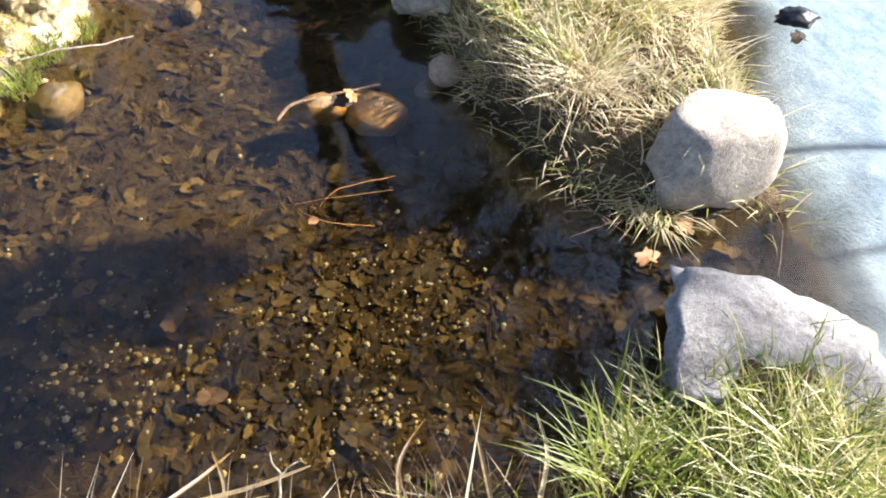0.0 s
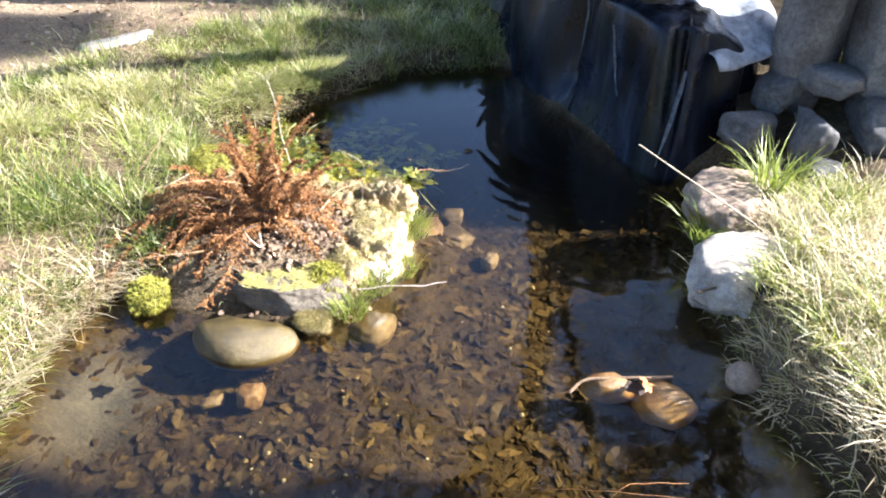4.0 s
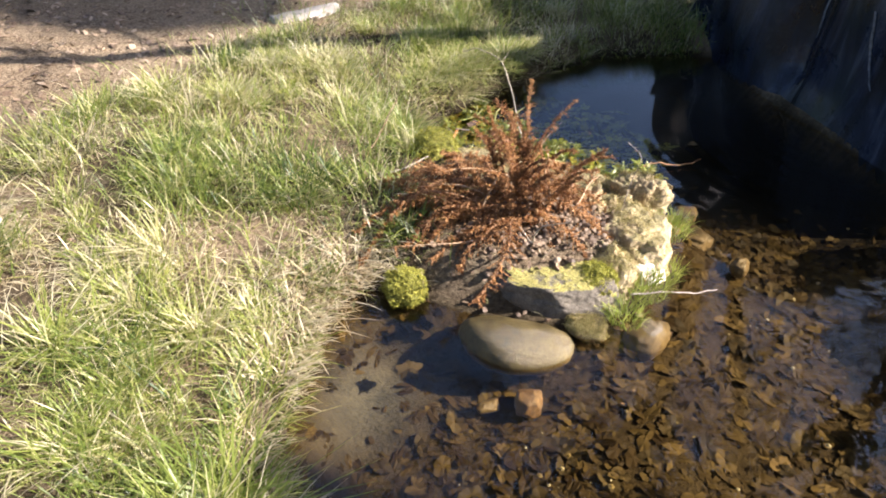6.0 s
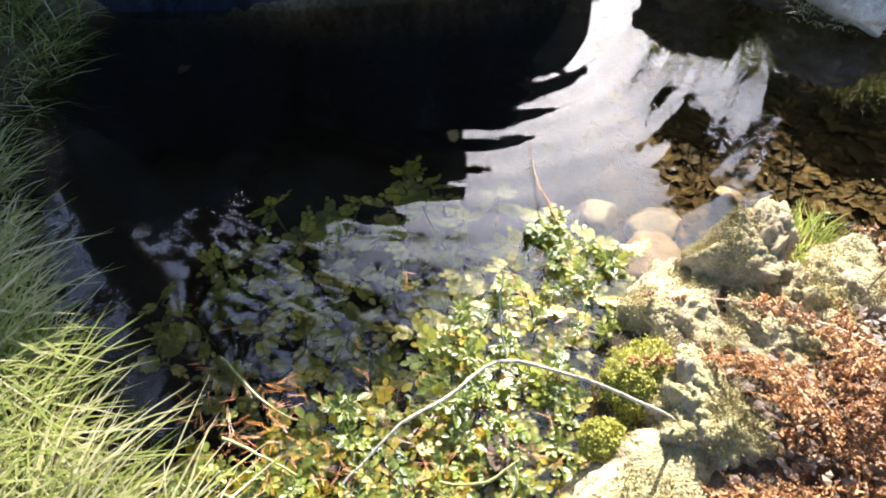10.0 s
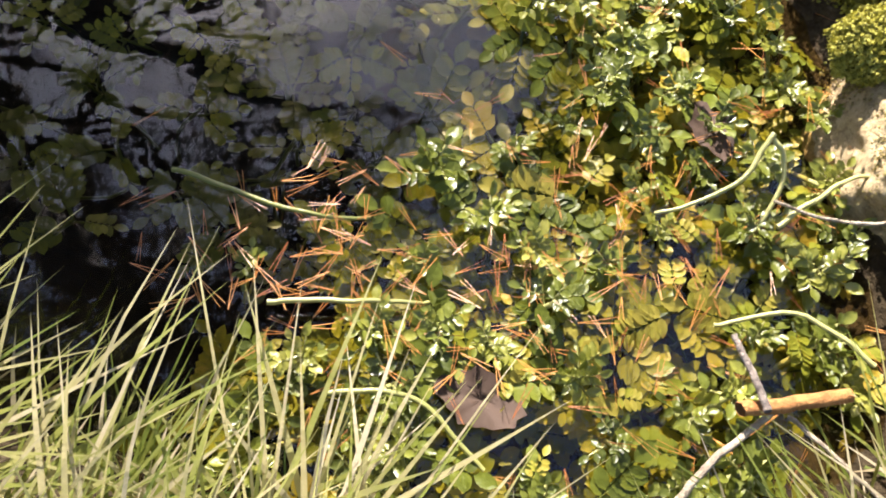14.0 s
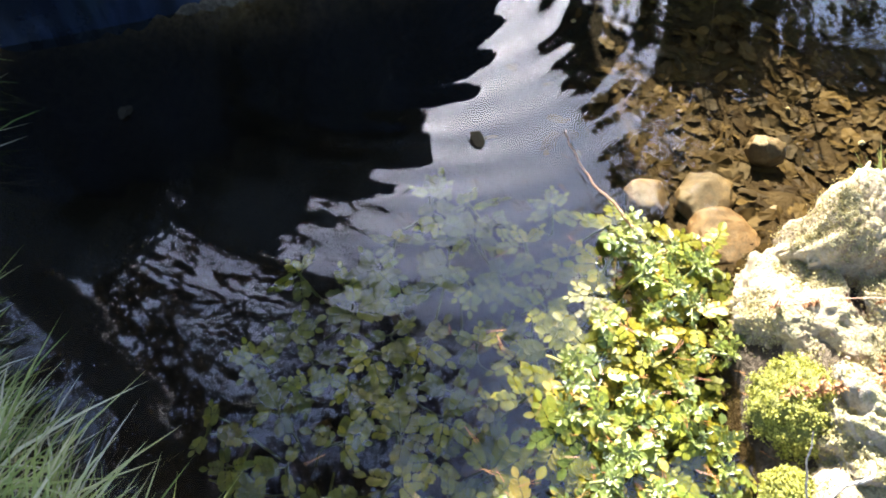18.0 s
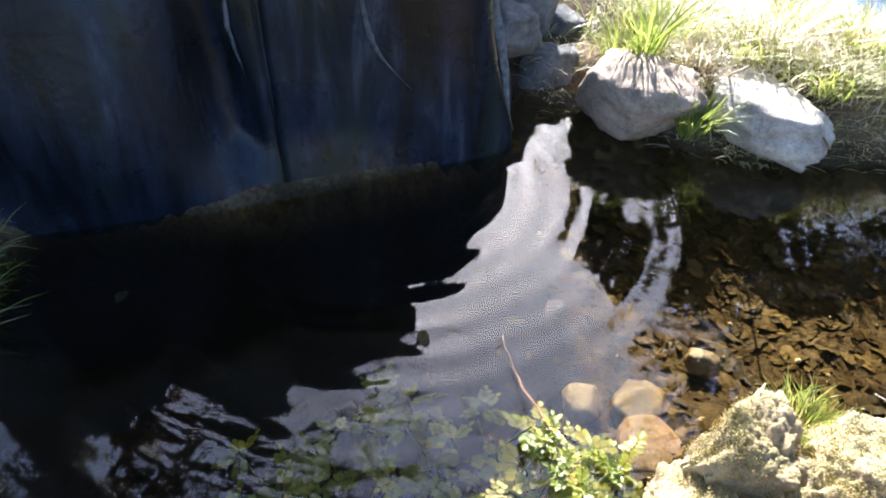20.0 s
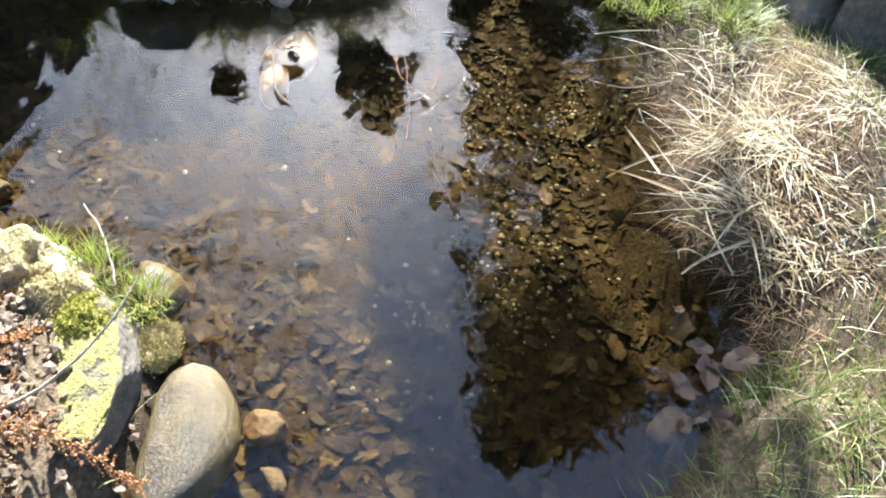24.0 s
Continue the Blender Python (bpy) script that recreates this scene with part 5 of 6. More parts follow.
def cress_bed():
    """Floating mats with dark gaps in the sunlit shallows, sunken plants towards the middle of the pool."""
    g = np.random.default_rng(21)
    rosettes = [cress_plant(300 + i, 0.30 + 0.07 * i, True) for i in range(7)]
    feathered = [cress_plant(320 + i, 0.32 + 0.10 * i, False) for i in range(6)]
    # sunken plants get a darker tone that takes in the shade over them
    drowned = [cress_plant(340 + i, 0.16 + 0.07 * i, False) for i in range(4)]
    used = set()

    def put(kind, x, y, z, tilt, size):
        m = pose(x, y, z, g.normal(0, tilt), g.normal(0, tilt), g.uniform(0, 360)) @ Matrix.Scale(size, 4)
        if kind.name not in used:
            used.add(kind.name)
            kind.matrix_world = m
        else:
            copy_thing(kind, m).matrix_world = m

    def fits(x, y, spots, gap):
        d = float(shore_distance(np.array([x]), np.array([y]))[0])
        return d < -0.012 and all((x - a) ** 2 + (y - b) ** 2 > gap * gap for a, b in spots)

    mats, tips, deep = [], [(-2.041, 2.881), (-1.808, 2.757), (-2.163, 3.029), (-2.241, 2.961), (-2.10, 2.70), (-2.02, 2.68)], []
    for _ in range(9000):
        x, y = g.uniform(-2.42, -1.38), g.uniform(2.40, 3.08)
        sunny = y < 2.83 if x > -2.05 else y < 2.83 - 0.95 * (x + 2.05)
        if not sunny or (x > -1.50 and y < 2.62) or noise.noise(Vector((x * 7, y * 7, 2.0))) > 0.30:
            continue
        if len(mats) < 165 and fits(x, y, mats, 0.034):
            mats.append((x, y))
        elif len(tips) < 76 and noise.noise(Vector((x * 9, y * 9, 8.0))) > -0.12 and fits(x, y, tips, 0.042):
            tips.append((x, y))
    for _ in range(4000):
        x, y = g.uniform(-2.15, -1.38), g.uniform(2.80, 3.38)
        edge_y = 3.38 - 0.55 * max(0.0, x + 1.75)
        if len(deep) < 66 and y < edge_y and g.random() < 1.15 - (y - 2.8) * 1.2 and fits(x, y, deep, 0.055):
            deep.append((x, y))
    for x, y in mats:
        put(feathered[int(g.integers(0, 6))], x, y, g.uniform(-0.05, -0.01) if g.random() < 0.45 else g.uniform(-0.015, 0.004), 5, g.uniform(0.62, 0.98))
    for x, y in tips:
        put(rosettes[int(g.integers(0, 7))], x, y, g.uniform(-0.004, 0.010), 8, g.uniform(0.65, 1.1))
    for x, y in deep:
        put(drowned[int(g.integers(0, 4))], x, y, g.uniform(-0.085, -0.012), 12, g.uniform(0.6, 0.95))


cress_bed()


# ---- leaves, grit and needles ----
def dead_leaf_shape(seed, lobes, slim=0.8):
    """A curled dead leaf, 1 long."""
    g = np.random.default_rng(seed)
    n = 12
    verts = [(0, 0, 0.04)]
    for k in range(n):
        a = 2 * math.pi * k / n
        r = 0.5 * (1 - 0.28 * abs(math.sin(a)) + lobes * (0.22 if k % 2 else -0.12) * (abs(math.sin(a)) + 0.3)) * g.uniform(0.88, 1.08)
        x, y = r * math.cos(a), r * math.sin(a) * slim
        verts.append((x, y, 0.22 * y * y + g.normal(0, 0.03) + 0.10 * x * x * g.uniform(-1, 1)))
    return np.array(verts), np.array([(0, k + 1, (k + 1) % n + 1) for k in range(n)])


LEAF_SHAPES = [dead_leaf_shape(s, l, w) for s, l, w in ((1, 0.0, 0.55), (2, 0.15, 0.8), (3, 0.5, 0.65), (4, 0.3, 0.42))]
ONE_LEAF = leaf_material("dead_leaf_single", ((0.0, (0.016, 0.012, 0.007)), (0.45, (0.038, 0.028, 0.013)), (0.8, (0.060, 0.044, 0.019)), (1.0, (0.10, 0.068, 0.028))), rough=0.6, translucent=0.15, attribute="", shine=0.08)


def whole_leaf(seed, lobes):
    """A dead leaf, 1 long, with a midrib fold, curled and toothed rim."""
    g = np.random.default_rng(seed)
    n, rings = 26, (0.02, 0.35, 0.7, 1.0)
    wave, sag = g.uniform(0, 6.3, 4), g.uniform(-0.5, 0.6, 3)
    rim = []
    for k in range(n):
        a = 2 * math.pi * k / n
        tooth = lobes * 0.34 * max(0.0, math.cos(5 * a)) - 0.16 * lobes + (0.05 if k % 2 else -0.03)
        rim.append(0.5 * (1 - 0.30 * abs(math.sin(a)) + tooth))
    verts, faces = [], []
    for u in rings:
        for k in range(n):
            a = 2 * math.pi * k / n
            x, y = u * rim[k] * math.cos(a), u * rim[k] * math.sin(a) * 0.85
            z = 0.25 * abs(y) + sag[0] * x * x + sag[1] * x * y + 0.05 * u * u * math.sin(3 * a + wave[0]) + 0.03 * u * u * math.sin(7 * a + wave[1])
            verts.append((x, y, z))
    for r in range(3):
        for k in range(n):
            j = (k + 1) % n
            faces.append((r * n + k, r * n + j, (r + 1) * n + j, (r + 1) * n + k))
    lid = np.array([range(n)])
    return raw_mesh("fallen_leaf", verts, [np.array(faces), lid], ONE_LEAF, smooth=True)


LEAF_MESHES = [whole_leaf(s, l) for s, l in ((1, 0.0), (2, 0.15), (3, 1.0), (4, 0.3))]


def bed_spots(count, g, box=(-2.1, 1.0, 0.35, 3.3), deep=0.03):
    x, y = g.uniform(box[0], box[1], count), g.uniform(box[2], box[3], count)
    ok = (shore_distance(x, y) < -deep) & (g.random(count) > 0.97 * bed_shade_share(x, y)) & (g.random(count) > hump(x, y, -1.80, 1.24, 0.15, 0.22)) & (g.random(count) > 0.8 * (1 - ease(-shore_distance(x, y), 0.06, 0.26)) * ease(-y, -1.0, -0.7))
    x, y = x[ok], y[ok]
    return np.stack([x, y, height(x, y)], -1)


def leaf_litter():
    g = np.random.default_rng(31)
    near = bed_spots(700, g)[:300]
    for p in near:
        ob = new("fallen_leaf", LEAF_MESHES[(0, 1, 3)[int(g.integers(0, 3))]])
        ob.matrix_world = pose(p[0], p[1], p[2] + g.uniform(0.004, 0.012), g.normal(0, 7), g.normal(0, 7), g.uniform(0, 360)) @ Matrix.Scale(g.uniform(0.045, 0.10), 4)
        tagged(ob, "sodden brown leaf lying on the pool bed", "leaf", "fallen leaves on the pool bed")
    pieces = []
    for v, f in LEAF_SHAPES:
        spots = bed_spots(3000, g)
        n = len(spots)
        spots[:, 2] += g.uniform(-0.001, 0.007, n)
        pieces.append(scattered(v, f, spots, g.uniform(0, 6.3, n), 0.018 + 0.070 * g.random(n) ** 1.5, np.clip(g.normal(0.42, 0.3, n), 0, 1), 0.22))
    v, f, t = merge(pieces)
    tagged(new("leaf_litter", raw_mesh("leaf_litter", v, f, DEAD_LEAF, t)), "brown leaves carpeting the pool bed", "leaves", kind="stuff")
    pieces = []
    for v, f in LEAF_SHAPES:
        n = 2600
        x, y = g.uniform(-6.5, -1.7, n), g.uniform(-1.5, 6.5, n)
        x2, y2 = g.uniform(-1.7, 1.0, 160), g.uniform(-1.8, 0.5, 160)
        x, y = np.concatenate((x, x2)), np.concatenate((y, y2))
        ok = (shore_distance(x, y) > 0.06) & (g.random(len(x)) < 0.10 + 0.9 * path_share(x, y))
        spots = np.stack([x[ok], y[ok], height(x[ok], y[ok]) + 0.006], -1)
        n = len(spots)
        pieces.append(scattered(v, f, spots, g.uniform(0, 6.3, n), g.uniform(0.02, 0.055, n), g.random(n), 0.35))
    v, f, t = merge(pieces)
    tagged(new("path_leaves", raw_mesh("path_leaves", v, f, PATH_LEAF, t)), "dry pale brown leaves strewn on the path", "leaves", kind="stuff")


leaf_litter()


def grit():
    """Pale grit and petals in drifts on the bed."""
    g = np.random.default_rng(41)
    drifts = ((-0.66, 0.93, 0.10, 150), (-0.45, 1.05, 0.16, 90), (-0.04, 1.22, 0.13, 150), (0.03, 0.92, 0.11, 140), (-0.25, 1.02, 0.16, 70), (-0.76, 1.02, 0.10, 60), (-1.2, 1.2, 0.12, 40), (0.14, 1.30, 0.14, 90), (-0.9, 1.2, 0.06, 40), (-0.5, 1.5, 0.5, 60), (-0.7, 2.2, 0.4, 30))
    spots = np.concatenate([np.stack([g.normal(x, r, n), g.normal(y, r, n)], -1) for x, y, r, n in drifts])
    spots = spots[shore_distance(spots[:, 0], spots[:, 1]) < -0.03]
    n = len(spots)
    places = np.stack([spots[:, 0], spots[:, 1], height(spots[:, 0], spots[:, 1]) + 0.018], -1)
    pebble = np.array([(0.5, 0, 0), (0.15, 0.42, 0), (-0.4, 0.3, 0), (-0.45, -0.25, 0), (0.1, -0.4, 0), (0, 0, 0.3), (0, 0, -0.25)])
    faces = np.array([(k, (k + 1) % 5, 5) for k in range(5)] + [((k + 1) % 5, k, 6) for k in range(5)])
    v, f, t = scattered(pebble, faces, places, g.uniform(0, 6.3, n), 0.005 + 0.016 * g.random(n) ** 2.2, np.clip(g.normal(0.55, 0.3, n), 0, 1), 0.4)
    tagged(new("pale_grit", raw_mesh("pale_grit", v, f, PETAL, t)), "pale yellow grit and petals in drifts on the pool bed", "grit", kind="stuff")
    pieces = []
    for shape, rim in LEAF_SHAPES[:2] + [(pebble, faces)]:
        n = 420
        x, y = g.normal(-1.55, 0.16, n), g.normal(2.04, 0.15, n)
        places = np.stack([x, y, height(x, y) + 0.012], -1)
        pieces.append(scattered(shape, rim, places, g.uniform(0, 6.3, n), g.uniform(0.010, 0.034, n), np.clip(g.normal(0.3, 0.22, n), 0, 1), 0.5))
    v, f, t = merge(pieces)
    tagged(new("stone_chips", raw_mesh("stone_chips", v, f, PATH_LEAF, t)), "tan leaf scraps and stone chips between fern and boulders", "stone chips", kind="stuff")


grit()


def needles():
    g = np.random.default_rng(51)
    heaps = ((-2.14, 3.02, 0.05, 40), (-2.11, 2.97, 0.05, 25), (-2.19, 2.91, 0.05, 25), (-2.16, 2.82, 0.06, 25), (-2.08, 2.72, 0.10, 25), (-2.22, 2.66, 0.08, 25), (-1.75, 2.72, 0.12, 22), (-1.9, 2.6, 0.12, 40), (-2.05, 2.62, 0.10, 45), (-2.20, 2.75, 0.09, 40), (-1.62, 2.70, 0.08, 14), (-1.98, 2.76, 0.08, 22))
    spots = np.concatenate([np.stack([g.normal(x, r, n), g.normal(y, r, n), g.uniform(0.012, 0.035, n)], -1) for x, y, r, n in heaps])
    n = len(spots)
    shape = np.array([(-0.5, 0.0, 0.0), (0.5, 0.03, 0.05), (0.5, 0.045, 0.05), (-0.5, 0.02, 0.0), (0.48, -0.12, 0.0), (0.48, -0.105, 0.0)])
    faces = np.array([(0, 1, 2, 3), (0, 4, 5, 3)])
    v, f, t = scattered(shape, faces, spots, g.uniform(0, 6.3, n), g.uniform(0.022, 0.038, n), g.random(n), 0.25)
    tagged(new("pine_needles", raw_mesh("pine_needles", v, f, NEEDLE, t)), "rust-coloured fallen pine needles caught on the cress", "needles", kind="stuff")


needles()


# ---- twigs, sticks, reeds ----
def twig(name, points, r0, r1, material, label, category="twig", group="", seed=0, wiggle=0.003, n=26):
    line = smooth_line(points, n, wiggle, seed)
    centre = line.mean(axis=0)
    v, f = tube(line - centre, r0, r1, 6)
    ob = tagged(new(name, raw_mesh(name, v, f, material, smooth=True)), label, category, group)
    ob.location = centre
    return ob


def fork(parent_ob, points, r0, r1, material, seed=0):
    v, f = tube(smooth_line(points, 14, 0.002, seed) - np.array(parent_ob.location), r0, r1, 5)
    part("side_twig", raw_mesh("side_twig", v, f, material, smooth=True), None, parent_ob)


arching = twig("twig", [(-2.25, 2.67, 0.41), (-2.19, 2.655, 0.445), (-2.12, 2.63, 0.455), (-2.03, 2.605, 0.435), (-1.94, 2.528, 0.345), (-1.87, 2.45, 0.26), (-1.79, 2.39, 0.14)], 0.0014, 0.0029, TWIG, "pale bent twig arching over the cress", seed=1, wiggle=0.0035)
fork(arching, [(-2.03, 2.605, 0.435), (-2.01, 2.63, 0.48), (-1.985, 2.647, 0.524)], 0.0014, 0.0007, TWIG)
twig("twig", [(-1.66, 1.97, 0.17), (-1.54, 1.83, 0.20), (-1.49, 1.73, 0.30), (-1.43, 1.65, 0.41), (-1.35, 1.62, 0.47)], 0.0045, 0.0015, TWIG, "pale dead stalk reaching from the fern over the water", seed=2)
twig("twig", [(-1.35, 2.20, 0.14), (-1.33, 2.19, 0.30), (-1.31, 2.165, 0.41), (-1.34, 2.06, 0.51)], 0.0017, 0.0010, GREY_TWIG, "thin arching twig standing on a boulder", seed=3, wiggle=0.002)
twig("twig", [(-1.20, 1.88, 0.08), (-1.12, 1.95, 0.07), (-1.02, 2.06, 0.03), (-0.97, 2.14, 0.006)], 0.003, 0.002, GREY_TWIG, "thin grey twig reaching from the boulders into the water", seed=7, wiggle=0.003)
twig("twig", [(-1.22, 2.97, 0.03), (-1.29, 2.91, 0.014), (-1.36, 2.84, 0.03), (-1.42, 2.785, 0.035)], 0.0012, 0.0034, FERN_STALK, "broken tan twig lying in the water", seed=4, wiggle=0.006)
twig("stick", [(-2.232, 2.600, 0.075), (-2.22, 2.56, 0.075), (-2.206, 2.512, 0.08)], 0.0065, 0.006, ORANGE_WOOD, "short orange piece of wood lying on the cress", "stick", seed=5, wiggle=0.001)
twig("twig", [(-2.174, 2.610, 0.085), (-2.201, 2.596, 0.086), (-2.233, 2.584, 0.088)], 0.0028, 0.0034, GREY_TWIG, "grey twig lying across the orange wood", seed=6, wiggle=0.001)
twig("twig", [(-2.310, 2.640, 0.05), (-2.269, 2.609, 0.06), (-2.228, 2.570, 0.066)], 0.0034, 0.0026, TWIG, "pale straight twig pointing at the orange wood", seed=8, wiggle=0.001)
twig("twig", [(-2.227, 2.554, 0.062), (-2.262, 2.511, 0.07), (-2.284, 2.477, 0.07)], 0.0022, 0.0018, TWIG, "thin pale twig over a sodden leaf", seed=9, wiggle=0.002)
twig("twig", [(-2.028, 2.558, 0.05), (-2.039, 2.49, 0.055), (-2.027, 2.395, 0.10)], 0.0016, 0.0022, TWIG, "thin tan twig reaching from the boulder into the cress", seed=7, wiggle=0.002)
for i, pts in enumerate(([(-1.97, 2.57, 0.07), (-2.02, 2.60, 0.05), (-2.05, 2.66, 0.02)], [(-1.97, 2.57, 0.07), (-2.00, 2.55, 0.05), (-2.06, 2.57, 0.02)], [(-2.05, 2.55, 0.04), (-2.00, 2.50, 0.05), (-1.98, 2.46, 0.05)], [(-2.17, 2.47, 0.05), (-2.13, 2.53, 0.04), (-2.15, 2.60, 0.02)], [(-2.20, 3.00, 0.03), (-2.19, 2.93, 0.035), (-2.17, 2.86, 0.01)], [(-2.09, 3.12, 0.02), (-2.11, 3.0, 0.025), (-2.10, 2.93, 0.01)], [(-2.27, 2.93, 0.03), (-2.26, 2.86, 0.03), (-2.31, 2.79, 0.02)])):
    twig("stalk", pts, 0.0028, 0.002, CRESS_STEM, "thick pale green cress stalk lying on the water", "plant stalk", "cress stalks", seed=10 + i, wiggle=0.002, n=16)
twig("stalk", [(-0.43, 2.63, 0.46), (-0.22, 2.645, 0.35), (-0.01, 2.66, 0.24), (0.15, 2.67, 0.14)], 0.003, 0.004, TWIG, "dry pale stalk leaning out over the pool", "plant stalk", seed=20, wiggle=0.001)
twig("stalk", [(-0.11, 2.31, 0.12), (0.02, 2.37, 0.15), (0.12, 2.26, 0.15), (0.20, 2.14, 0.14)], 0.004, 0.003, STRAW, "bent straw stalk hanging over the bank", "plant stalk", seed=21, wiggle=0.001)
twig("stick", [(-0.40, 1.80, 0.0), (-0.37, 1.86, 0.012), (-0.30, 1.90, 0.012), (-0.12, 1.99, 0.012)], 0.0055, 0.004, BROWN_TWIG, "brown bent stick lying beside sunken stones", "stick", seed=22, wiggle=0.002)
twig("twig", [(-2.30, 2.00, 0.12), (-2.18, 2.06, 0.16), (-2.12, 2.16, 0.19)], 0.005, 0.003, TWIG, "pale crooked twig beside the dead fern", seed=23)
twig("twig", [(-2.36, 1.98, 0.10), (-2.37, 2.15, 0.18), (-2.42, 2.40, 0.26)], 0.004, 0.002, BROWN_TWIG, "thin brown shoot standing in the grass", seed=24)
for i, (a, b, c) in enumerate((((0.14, 0.92, -0.02), (0.10, 0.80, 0.02), (0.13, 0.66, 0.08)), ((0.24, 0.95, -0.02), (0.27, 0.82, 0.02), (0.30, 0.68, 0.08)), ((-0.26, 0.80, -0.02), (-0.30, 0.72, 0.02), (-0.38, 0.60, 0.08)), ((-0.30, 0.80, -0.02), (-0.24, 0.72, 0.02), (-0.20, 0.62, 0.08)), ((-0.08, 0.78, 0.01), (-0.18, 0.72, 0.03), (-0.30, 0.66, 0.06)), ((0.38, 0.95, 0.0), (0.40, 0.85, 0.03), (0.38, 0.74, 0.08)), ((-0.62, 0.55, 0.02), (-0.56, 0.50, 0.04), (-0.50, 0.40, 0.10)))):
    line = smooth_line([a, b, c], 12)
    way = np.gradient(line, axis=0)
    side = np.cross(way, (0, 0, 1.0))
    side /= np.linalg.norm(side, axis=1)[:, None]
    half = (0.005 * (1 - 0.7 * np.linspace(1, 0, 12) ** 3))[:, None]
    v = np.concatenate([line - side * half, line + side * half, line + np.array((0, 0, -0.003))])
    k = np.arange(11)
    f = np.concatenate([np.stack([k, k + 24, k + 25, k + 1], -1), np.stack([k + 24, k + 12, k + 13, k + 25], -1)])
    tagged(new("reed_blade", raw_mesh("reed_blade", v, f, STRAW, np.full(len(v), 0.2 + 0.09 * i))), "dead tan reed blade trailing into the water", "reed", "reed blades at the south shore")


SODDEN_LEAF = leaf_material("sodden_leaf", ((0.0, (0.035, 0.019, 0.010)), (1.0, (0.07, 0.038, 0.020))), rough=0.75, translucent=0.1, attribute="")
SODDEN_MESH = LEAF_MESHES[3].copy()
SODDEN_MESH.materials[0] = SODDEN_LEAF


ORANGE_LEAF = leaf_material("orange_leaf", ((0.0, (0.30, 0.13, 0.04)), (1.0, (0.48, 0.25, 0.10))), rough=0.55, translucent=0.2, attribute="")
ORANGE_MESH = LEAF_MESHES[2].copy()
ORANGE_MESH.materials[0] = ORANGE_LEAF
ROUND_ORANGE_MESH = LEAF_MESHES[0].copy()
ROUND_ORANGE_MESH.materials[0] = ORANGE_LEAF
DRIFT_LEAF = leaf_material("drifted_leaf", ((0.0, (0.06, 0.034, 0.018)), (1.0, (0.17, 0.105, 0.06))), rough=0.6, translucent=0.2, attribute="")
DRIFT_MESHES = [LEAF_MESHES[k].copy() for k in (0, 1, 3)]
for drift_mesh in DRIFT_MESHES:
    drift_mesh.materials[0] = DRIFT_LEAF
LEAF_KINDS = {-1: SODDEN_MESH, -2: ORANGE_MESH, -3: ROUND_ORANGE_MESH, -4: DRIFT_MESHES[1]}


def leaf_thing(place, size, turn, tilt, label, shape=2):
    ob = new("leaf", LEAF_MESHES[shape] if shape >= 0 else LEAF_KINDS[shape])
    ob.matrix_world = pose(*place, tilt, tilt * 0.5, turn) @ Matrix.Scale(size, 4)
    return tagged(ob, label, "leaf")


leaf_thing((0.655, 1.40, 0.012), 0.075, 30, 6, "orange-brown maple leaf stranded at the outlet", -2)
leaf_thing((0.76, 1.53, 0.01), 0.09, 100, 10, "rusty leaf caught under the bright boulder", -2)
leaf_thing((0.82, 1.52, 0.012), 0.08, 200, -8, "ochre leaf caught under the bright boulder")
leaf_thing((-1.945, 2.608, 0.016), 0.075, 20, 8, "dark mauve-brown dead leaf resting on the cress", -1)
leaf_thing((-2.25, 2.80, 0.006), 0.085, 80, 6, "dark brown dead leaf floating among cress", -1)
leaf_thing((-2.33, 2.46, 0.02), 0.11, 150, 6, "broad brown dead leaf beside the orange wood", -1)
leaf_thing((-1.29, 3.14, 0.004), 0.05, 40, 3, "small dark leaf floating on the pool", 0)
leaf_thing((-1.51, 3.86, 0.004), 0.045, 10, 3, "yellow-green leaf floating near the liner", 0)
leaf_thing((-0.21, 1.42, 0.014), 0.036, 60, 30, "curled orange leaf on a floating sprig", -3)
leaf_thing((-0.22, 1.46, 0.018), 0.03, 150, 40, "small curled orange leaf on a floating sprig", -3)
leaf_thing((-0.53, 1.16, -0.115), 0.085, 75, 5, "long reddish-brown leaf lying on the pool bed", -1)
leaf_thing((-0.37, 0.96, -0.11), 0.075, 20, 8, "reddish crumpled leaf lying on the pool bed", -1)
leaf_thing((-0.19, 1.885, 0.05), 0.075, 100, 25, "rusty crumpled leaf stranded on a sunken stone", -2)
leaf_thing((-0.22, 1.87, 0.03), 0.07, 10, 20, "crumpled brown leaf stranded on a sunken stone", -1)
leaf_thing((-0.90, 0.46, 0.01), 0.10, 10, 10, "pale brown dead leaf at the south shore", -4)
leaf_thing((-0.84, 0.38, 0.02), 0.11, 130, 14, "pinkish dead leaf at the south shore", -4)
leaf_thing((-0.96, 0.52, 0.012), 0.09, 220, -9, "brown dead leaf half under water at the shore", -4)
leaf_thing((-1.70, 1.33, -0.02), 0.09, 60, 8, "reddish leaf under water beside the kidney-shaped boulder")
for i, pts in enumerate(([(-0.40, 1.42, 0.01), (-0.25, 1.46, 0.03), (-0.02, 1.56, 0.01)], [(-0.30, 1.50, 0.01), (-0.20, 1.41, 0.035), (-0.05, 1.42, 0.01)], [(-0.21, 1.44, 0.02), (-0.16, 1.52, 0.03), (-0.02, 1.60, 0.02)])):
    twig("sprig", pts, 0.0012, 0.0007, ORANGE_WOOD, "thin reddish sprig floating on the water", "twig", "floating sprigs", seed=30 + i)
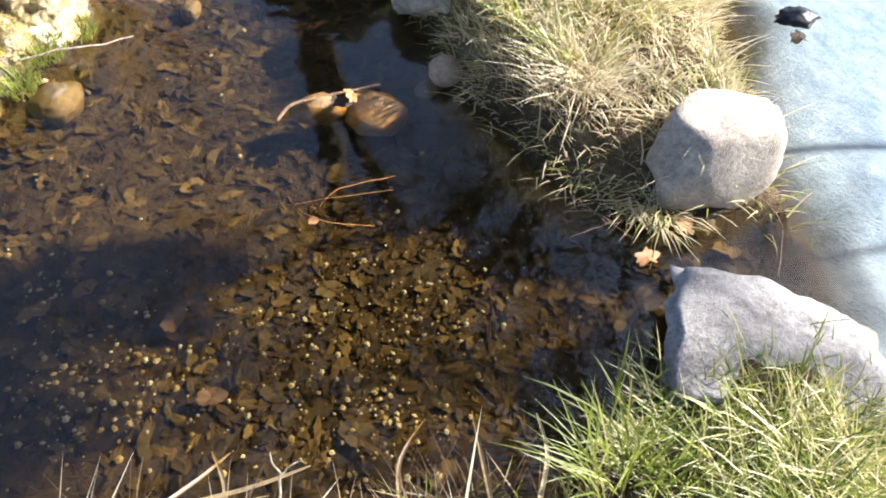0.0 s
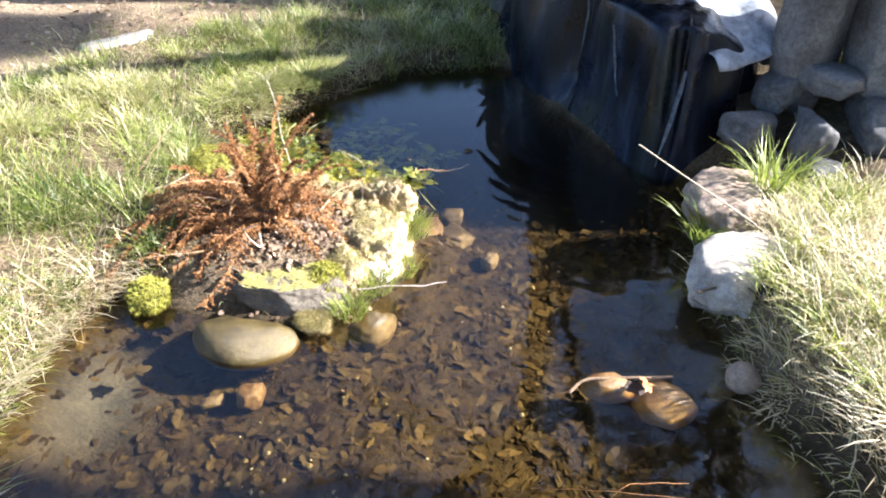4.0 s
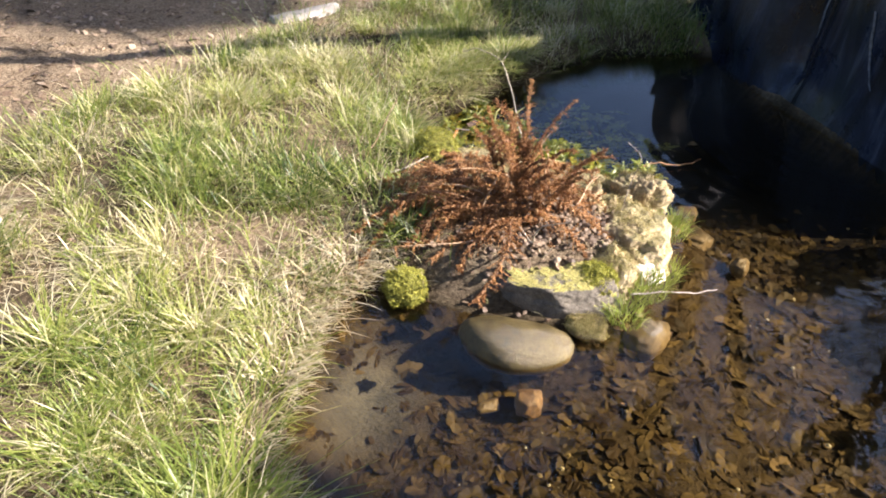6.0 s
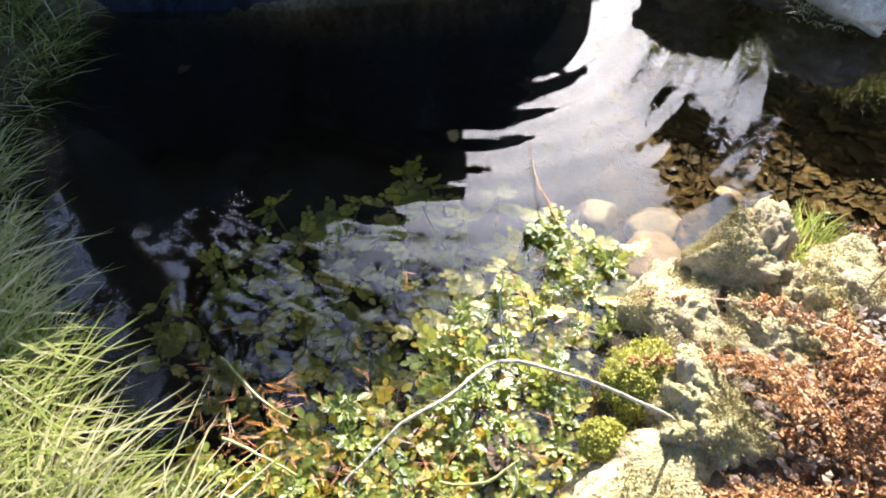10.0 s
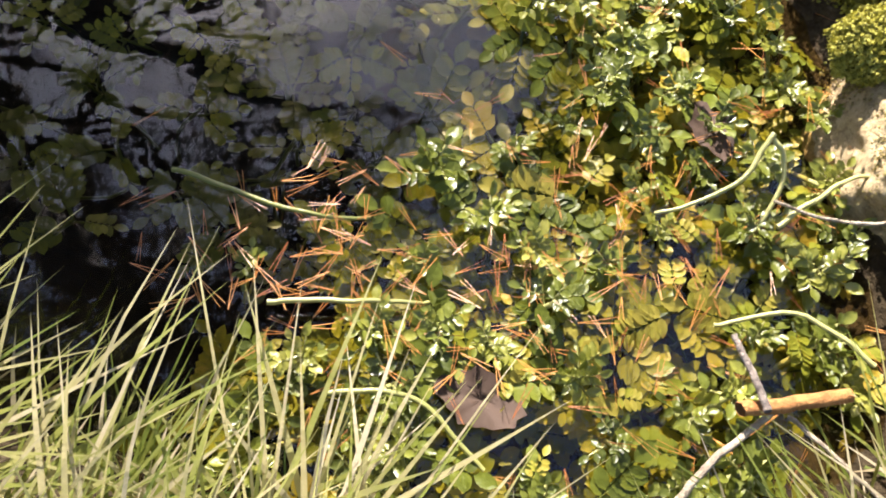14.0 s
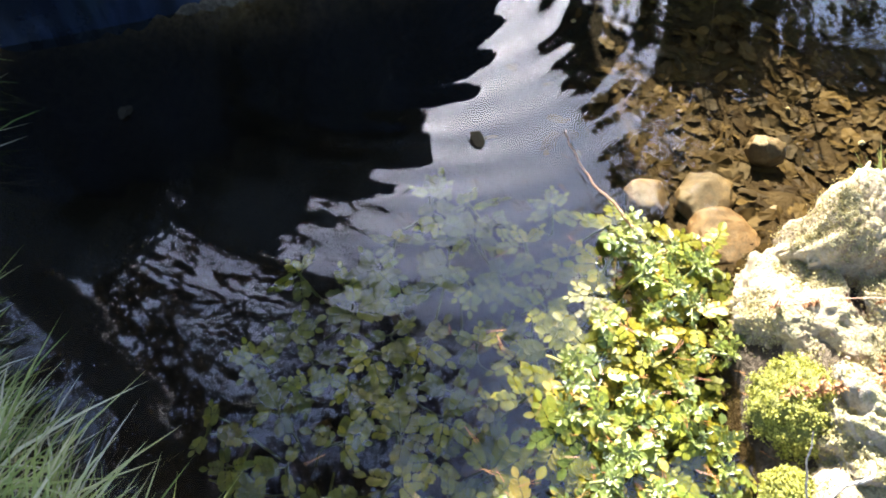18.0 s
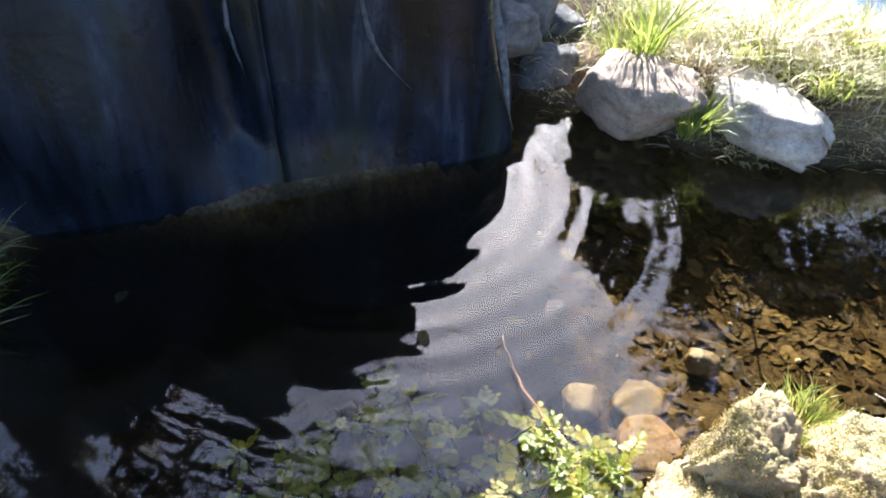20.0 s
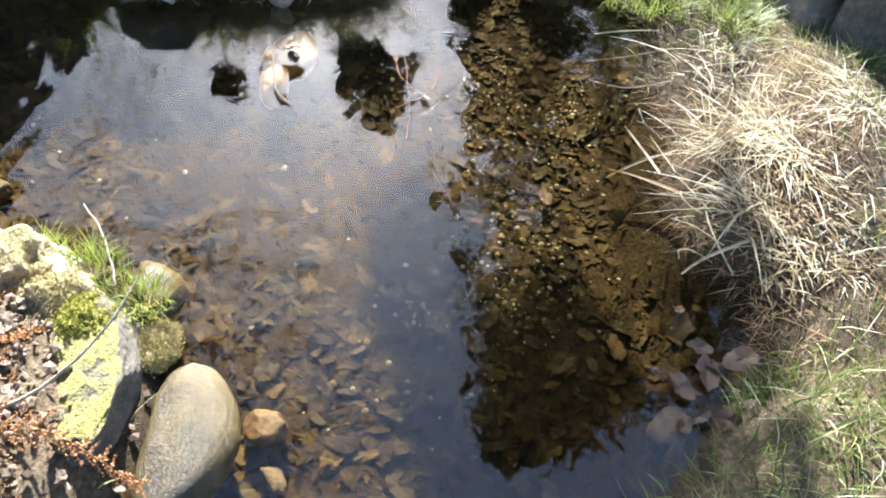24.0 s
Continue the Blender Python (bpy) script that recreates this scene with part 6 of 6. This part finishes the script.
for i, pts in enumerate(([(0.44, 1.52, 0.02), (0.52, 1.50, 0.05), (0.62, 1.45, 0.02)], [(0.50, 1.55, 0.02), (0.55, 1.47, 0.05), (0.60, 1.50, 0.03)], [(0.46, 1.44, 0.01), (0.54, 1.47, 0.04), (0.60, 1.53, 0.03)], [(0.70, 1.60, 0.02), (0.69, 1.50, 0.02), (0.66, 1.36, 0.01)], [(0.98, 1.60, 0.04), (1.00, 1.50, 0.04), (0.98, 1.38, 0.01)])):
    twig("sprig", pts, 0.002, 0.001, BROWN_TWIG, "dark thin sprig caught at the outlet", "twig", "outlet sprigs", seed=40 + i)
debris = rock("debris", (1.27, 2.53, 0.01), (0.085, 0.05, 0.03), 15, 81, LINER, "crumpled black scrap floating on the lake", detail=3, rough=0.4)
debris["category"] = "debris"
leaf_thing((1.25, 2.41, 0.01), 0.09, 40, 15, "wet dark orange leaf beside the black scrap")


def drifted_leaves():
    g = np.random.default_rng(61)
    for i in range(17):
        x, y = g.normal(-0.93, 0.10), g.normal(0.46, 0.085)
        z = max(float(height(np.array([x]), np.array([y]))[0]), -0.02) + g.uniform(0.006, 0.03)
        ob = new("drifted_leaf", DRIFT_MESHES[i % 3])
        ob.matrix_world = pose(x, y, z, g.normal(0, 16), g.normal(0, 16), g.uniform(0, 360)) @ Matrix.Scale(g.uniform(0.05, 0.10), 4)
        tagged(ob, "pinkish brown dead leaf drifted against the south shore", "leaf", "leaves drifted to the south shore")


drifted_leaves()


white_fork = twig("twig", [(-0.12, 0.66, 0.03), (-0.118, 0.70, 0.055), (-0.12, 0.735, 0.075)], 0.0032, 0.0026, TWIG, "bleached forked twig standing at the south shore", seed=70, wiggle=0.002)
fork(white_fork, [(-0.12, 0.735, 0.075), (-0.14, 0.752, 0.09), (-0.145, 0.765, 0.10)], 0.0024, 0.0014, TWIG, 71)
fork(white_fork, [(-0.12, 0.735, 0.075), (-0.10, 0.75, 0.09), (-0.08, 0.758, 0.092)], 0.0024, 0.0014, TWIG, 72)
for i, pts in enumerate(([(-0.55, 0.47, 0.02), (-0.555, 0.53, 0.05), (-0.56, 0.57, 0.045), (-0.57, 0.56, 0.02)], [(-0.40, 0.50, 0.04), (-0.42, 0.58, 0.09), (-0.39, 0.60, 0.095), (-0.37, 0.52, 0.06)], [(-0.28, 0.50, 0.04), (-0.30, 0.60, 0.07), (-0.26, 0.64, 0.075), (-0.14, 0.70, 0.05)], [(-0.60, 0.42, 0.05), (-0.45, 0.50, 0.06), (-0.30, 0.52, 0.05), (-0.14, 0.56, 0.05)], [(-0.20, 0.50, 0.05), (-0.10, 0.55, 0.06), (0.02, 0.60, 0.05), (0.10, 0.66, 0.03)], [(-0.50, 0.45, 0.05), (-0.47, 0.55, 0.06), (-0.44, 0.60, 0.03)])):
    line = smooth_line(pts, 18, 0.002, 80 + i)
    way = np.gradient(line, axis=0)
    side = np.cross(way, (0.2, 0.1, 1.0))
    side /= np.linalg.norm(side, axis=1)[:, None]
    half = (0.0032 * (1 - 0.8 * np.linspace(0, 1, 18) ** 3))[:, None]
    v = np.concatenate([line - side * half, line + side * half, line + np.array((0, 0, -0.002))])
    k = np.arange(17)
    f = np.concatenate([np.stack([k, k + 36, k + 37, k + 1], -1), np.stack([k + 36, k + 18, k + 19, k + 37], -1)])
    tagged(new("straw", raw_mesh("straw", v, f, STRAW, np.full(len(v), 0.95))), "bleached curled grass blade at the south shore", "grass", "curled blades at the south shore")
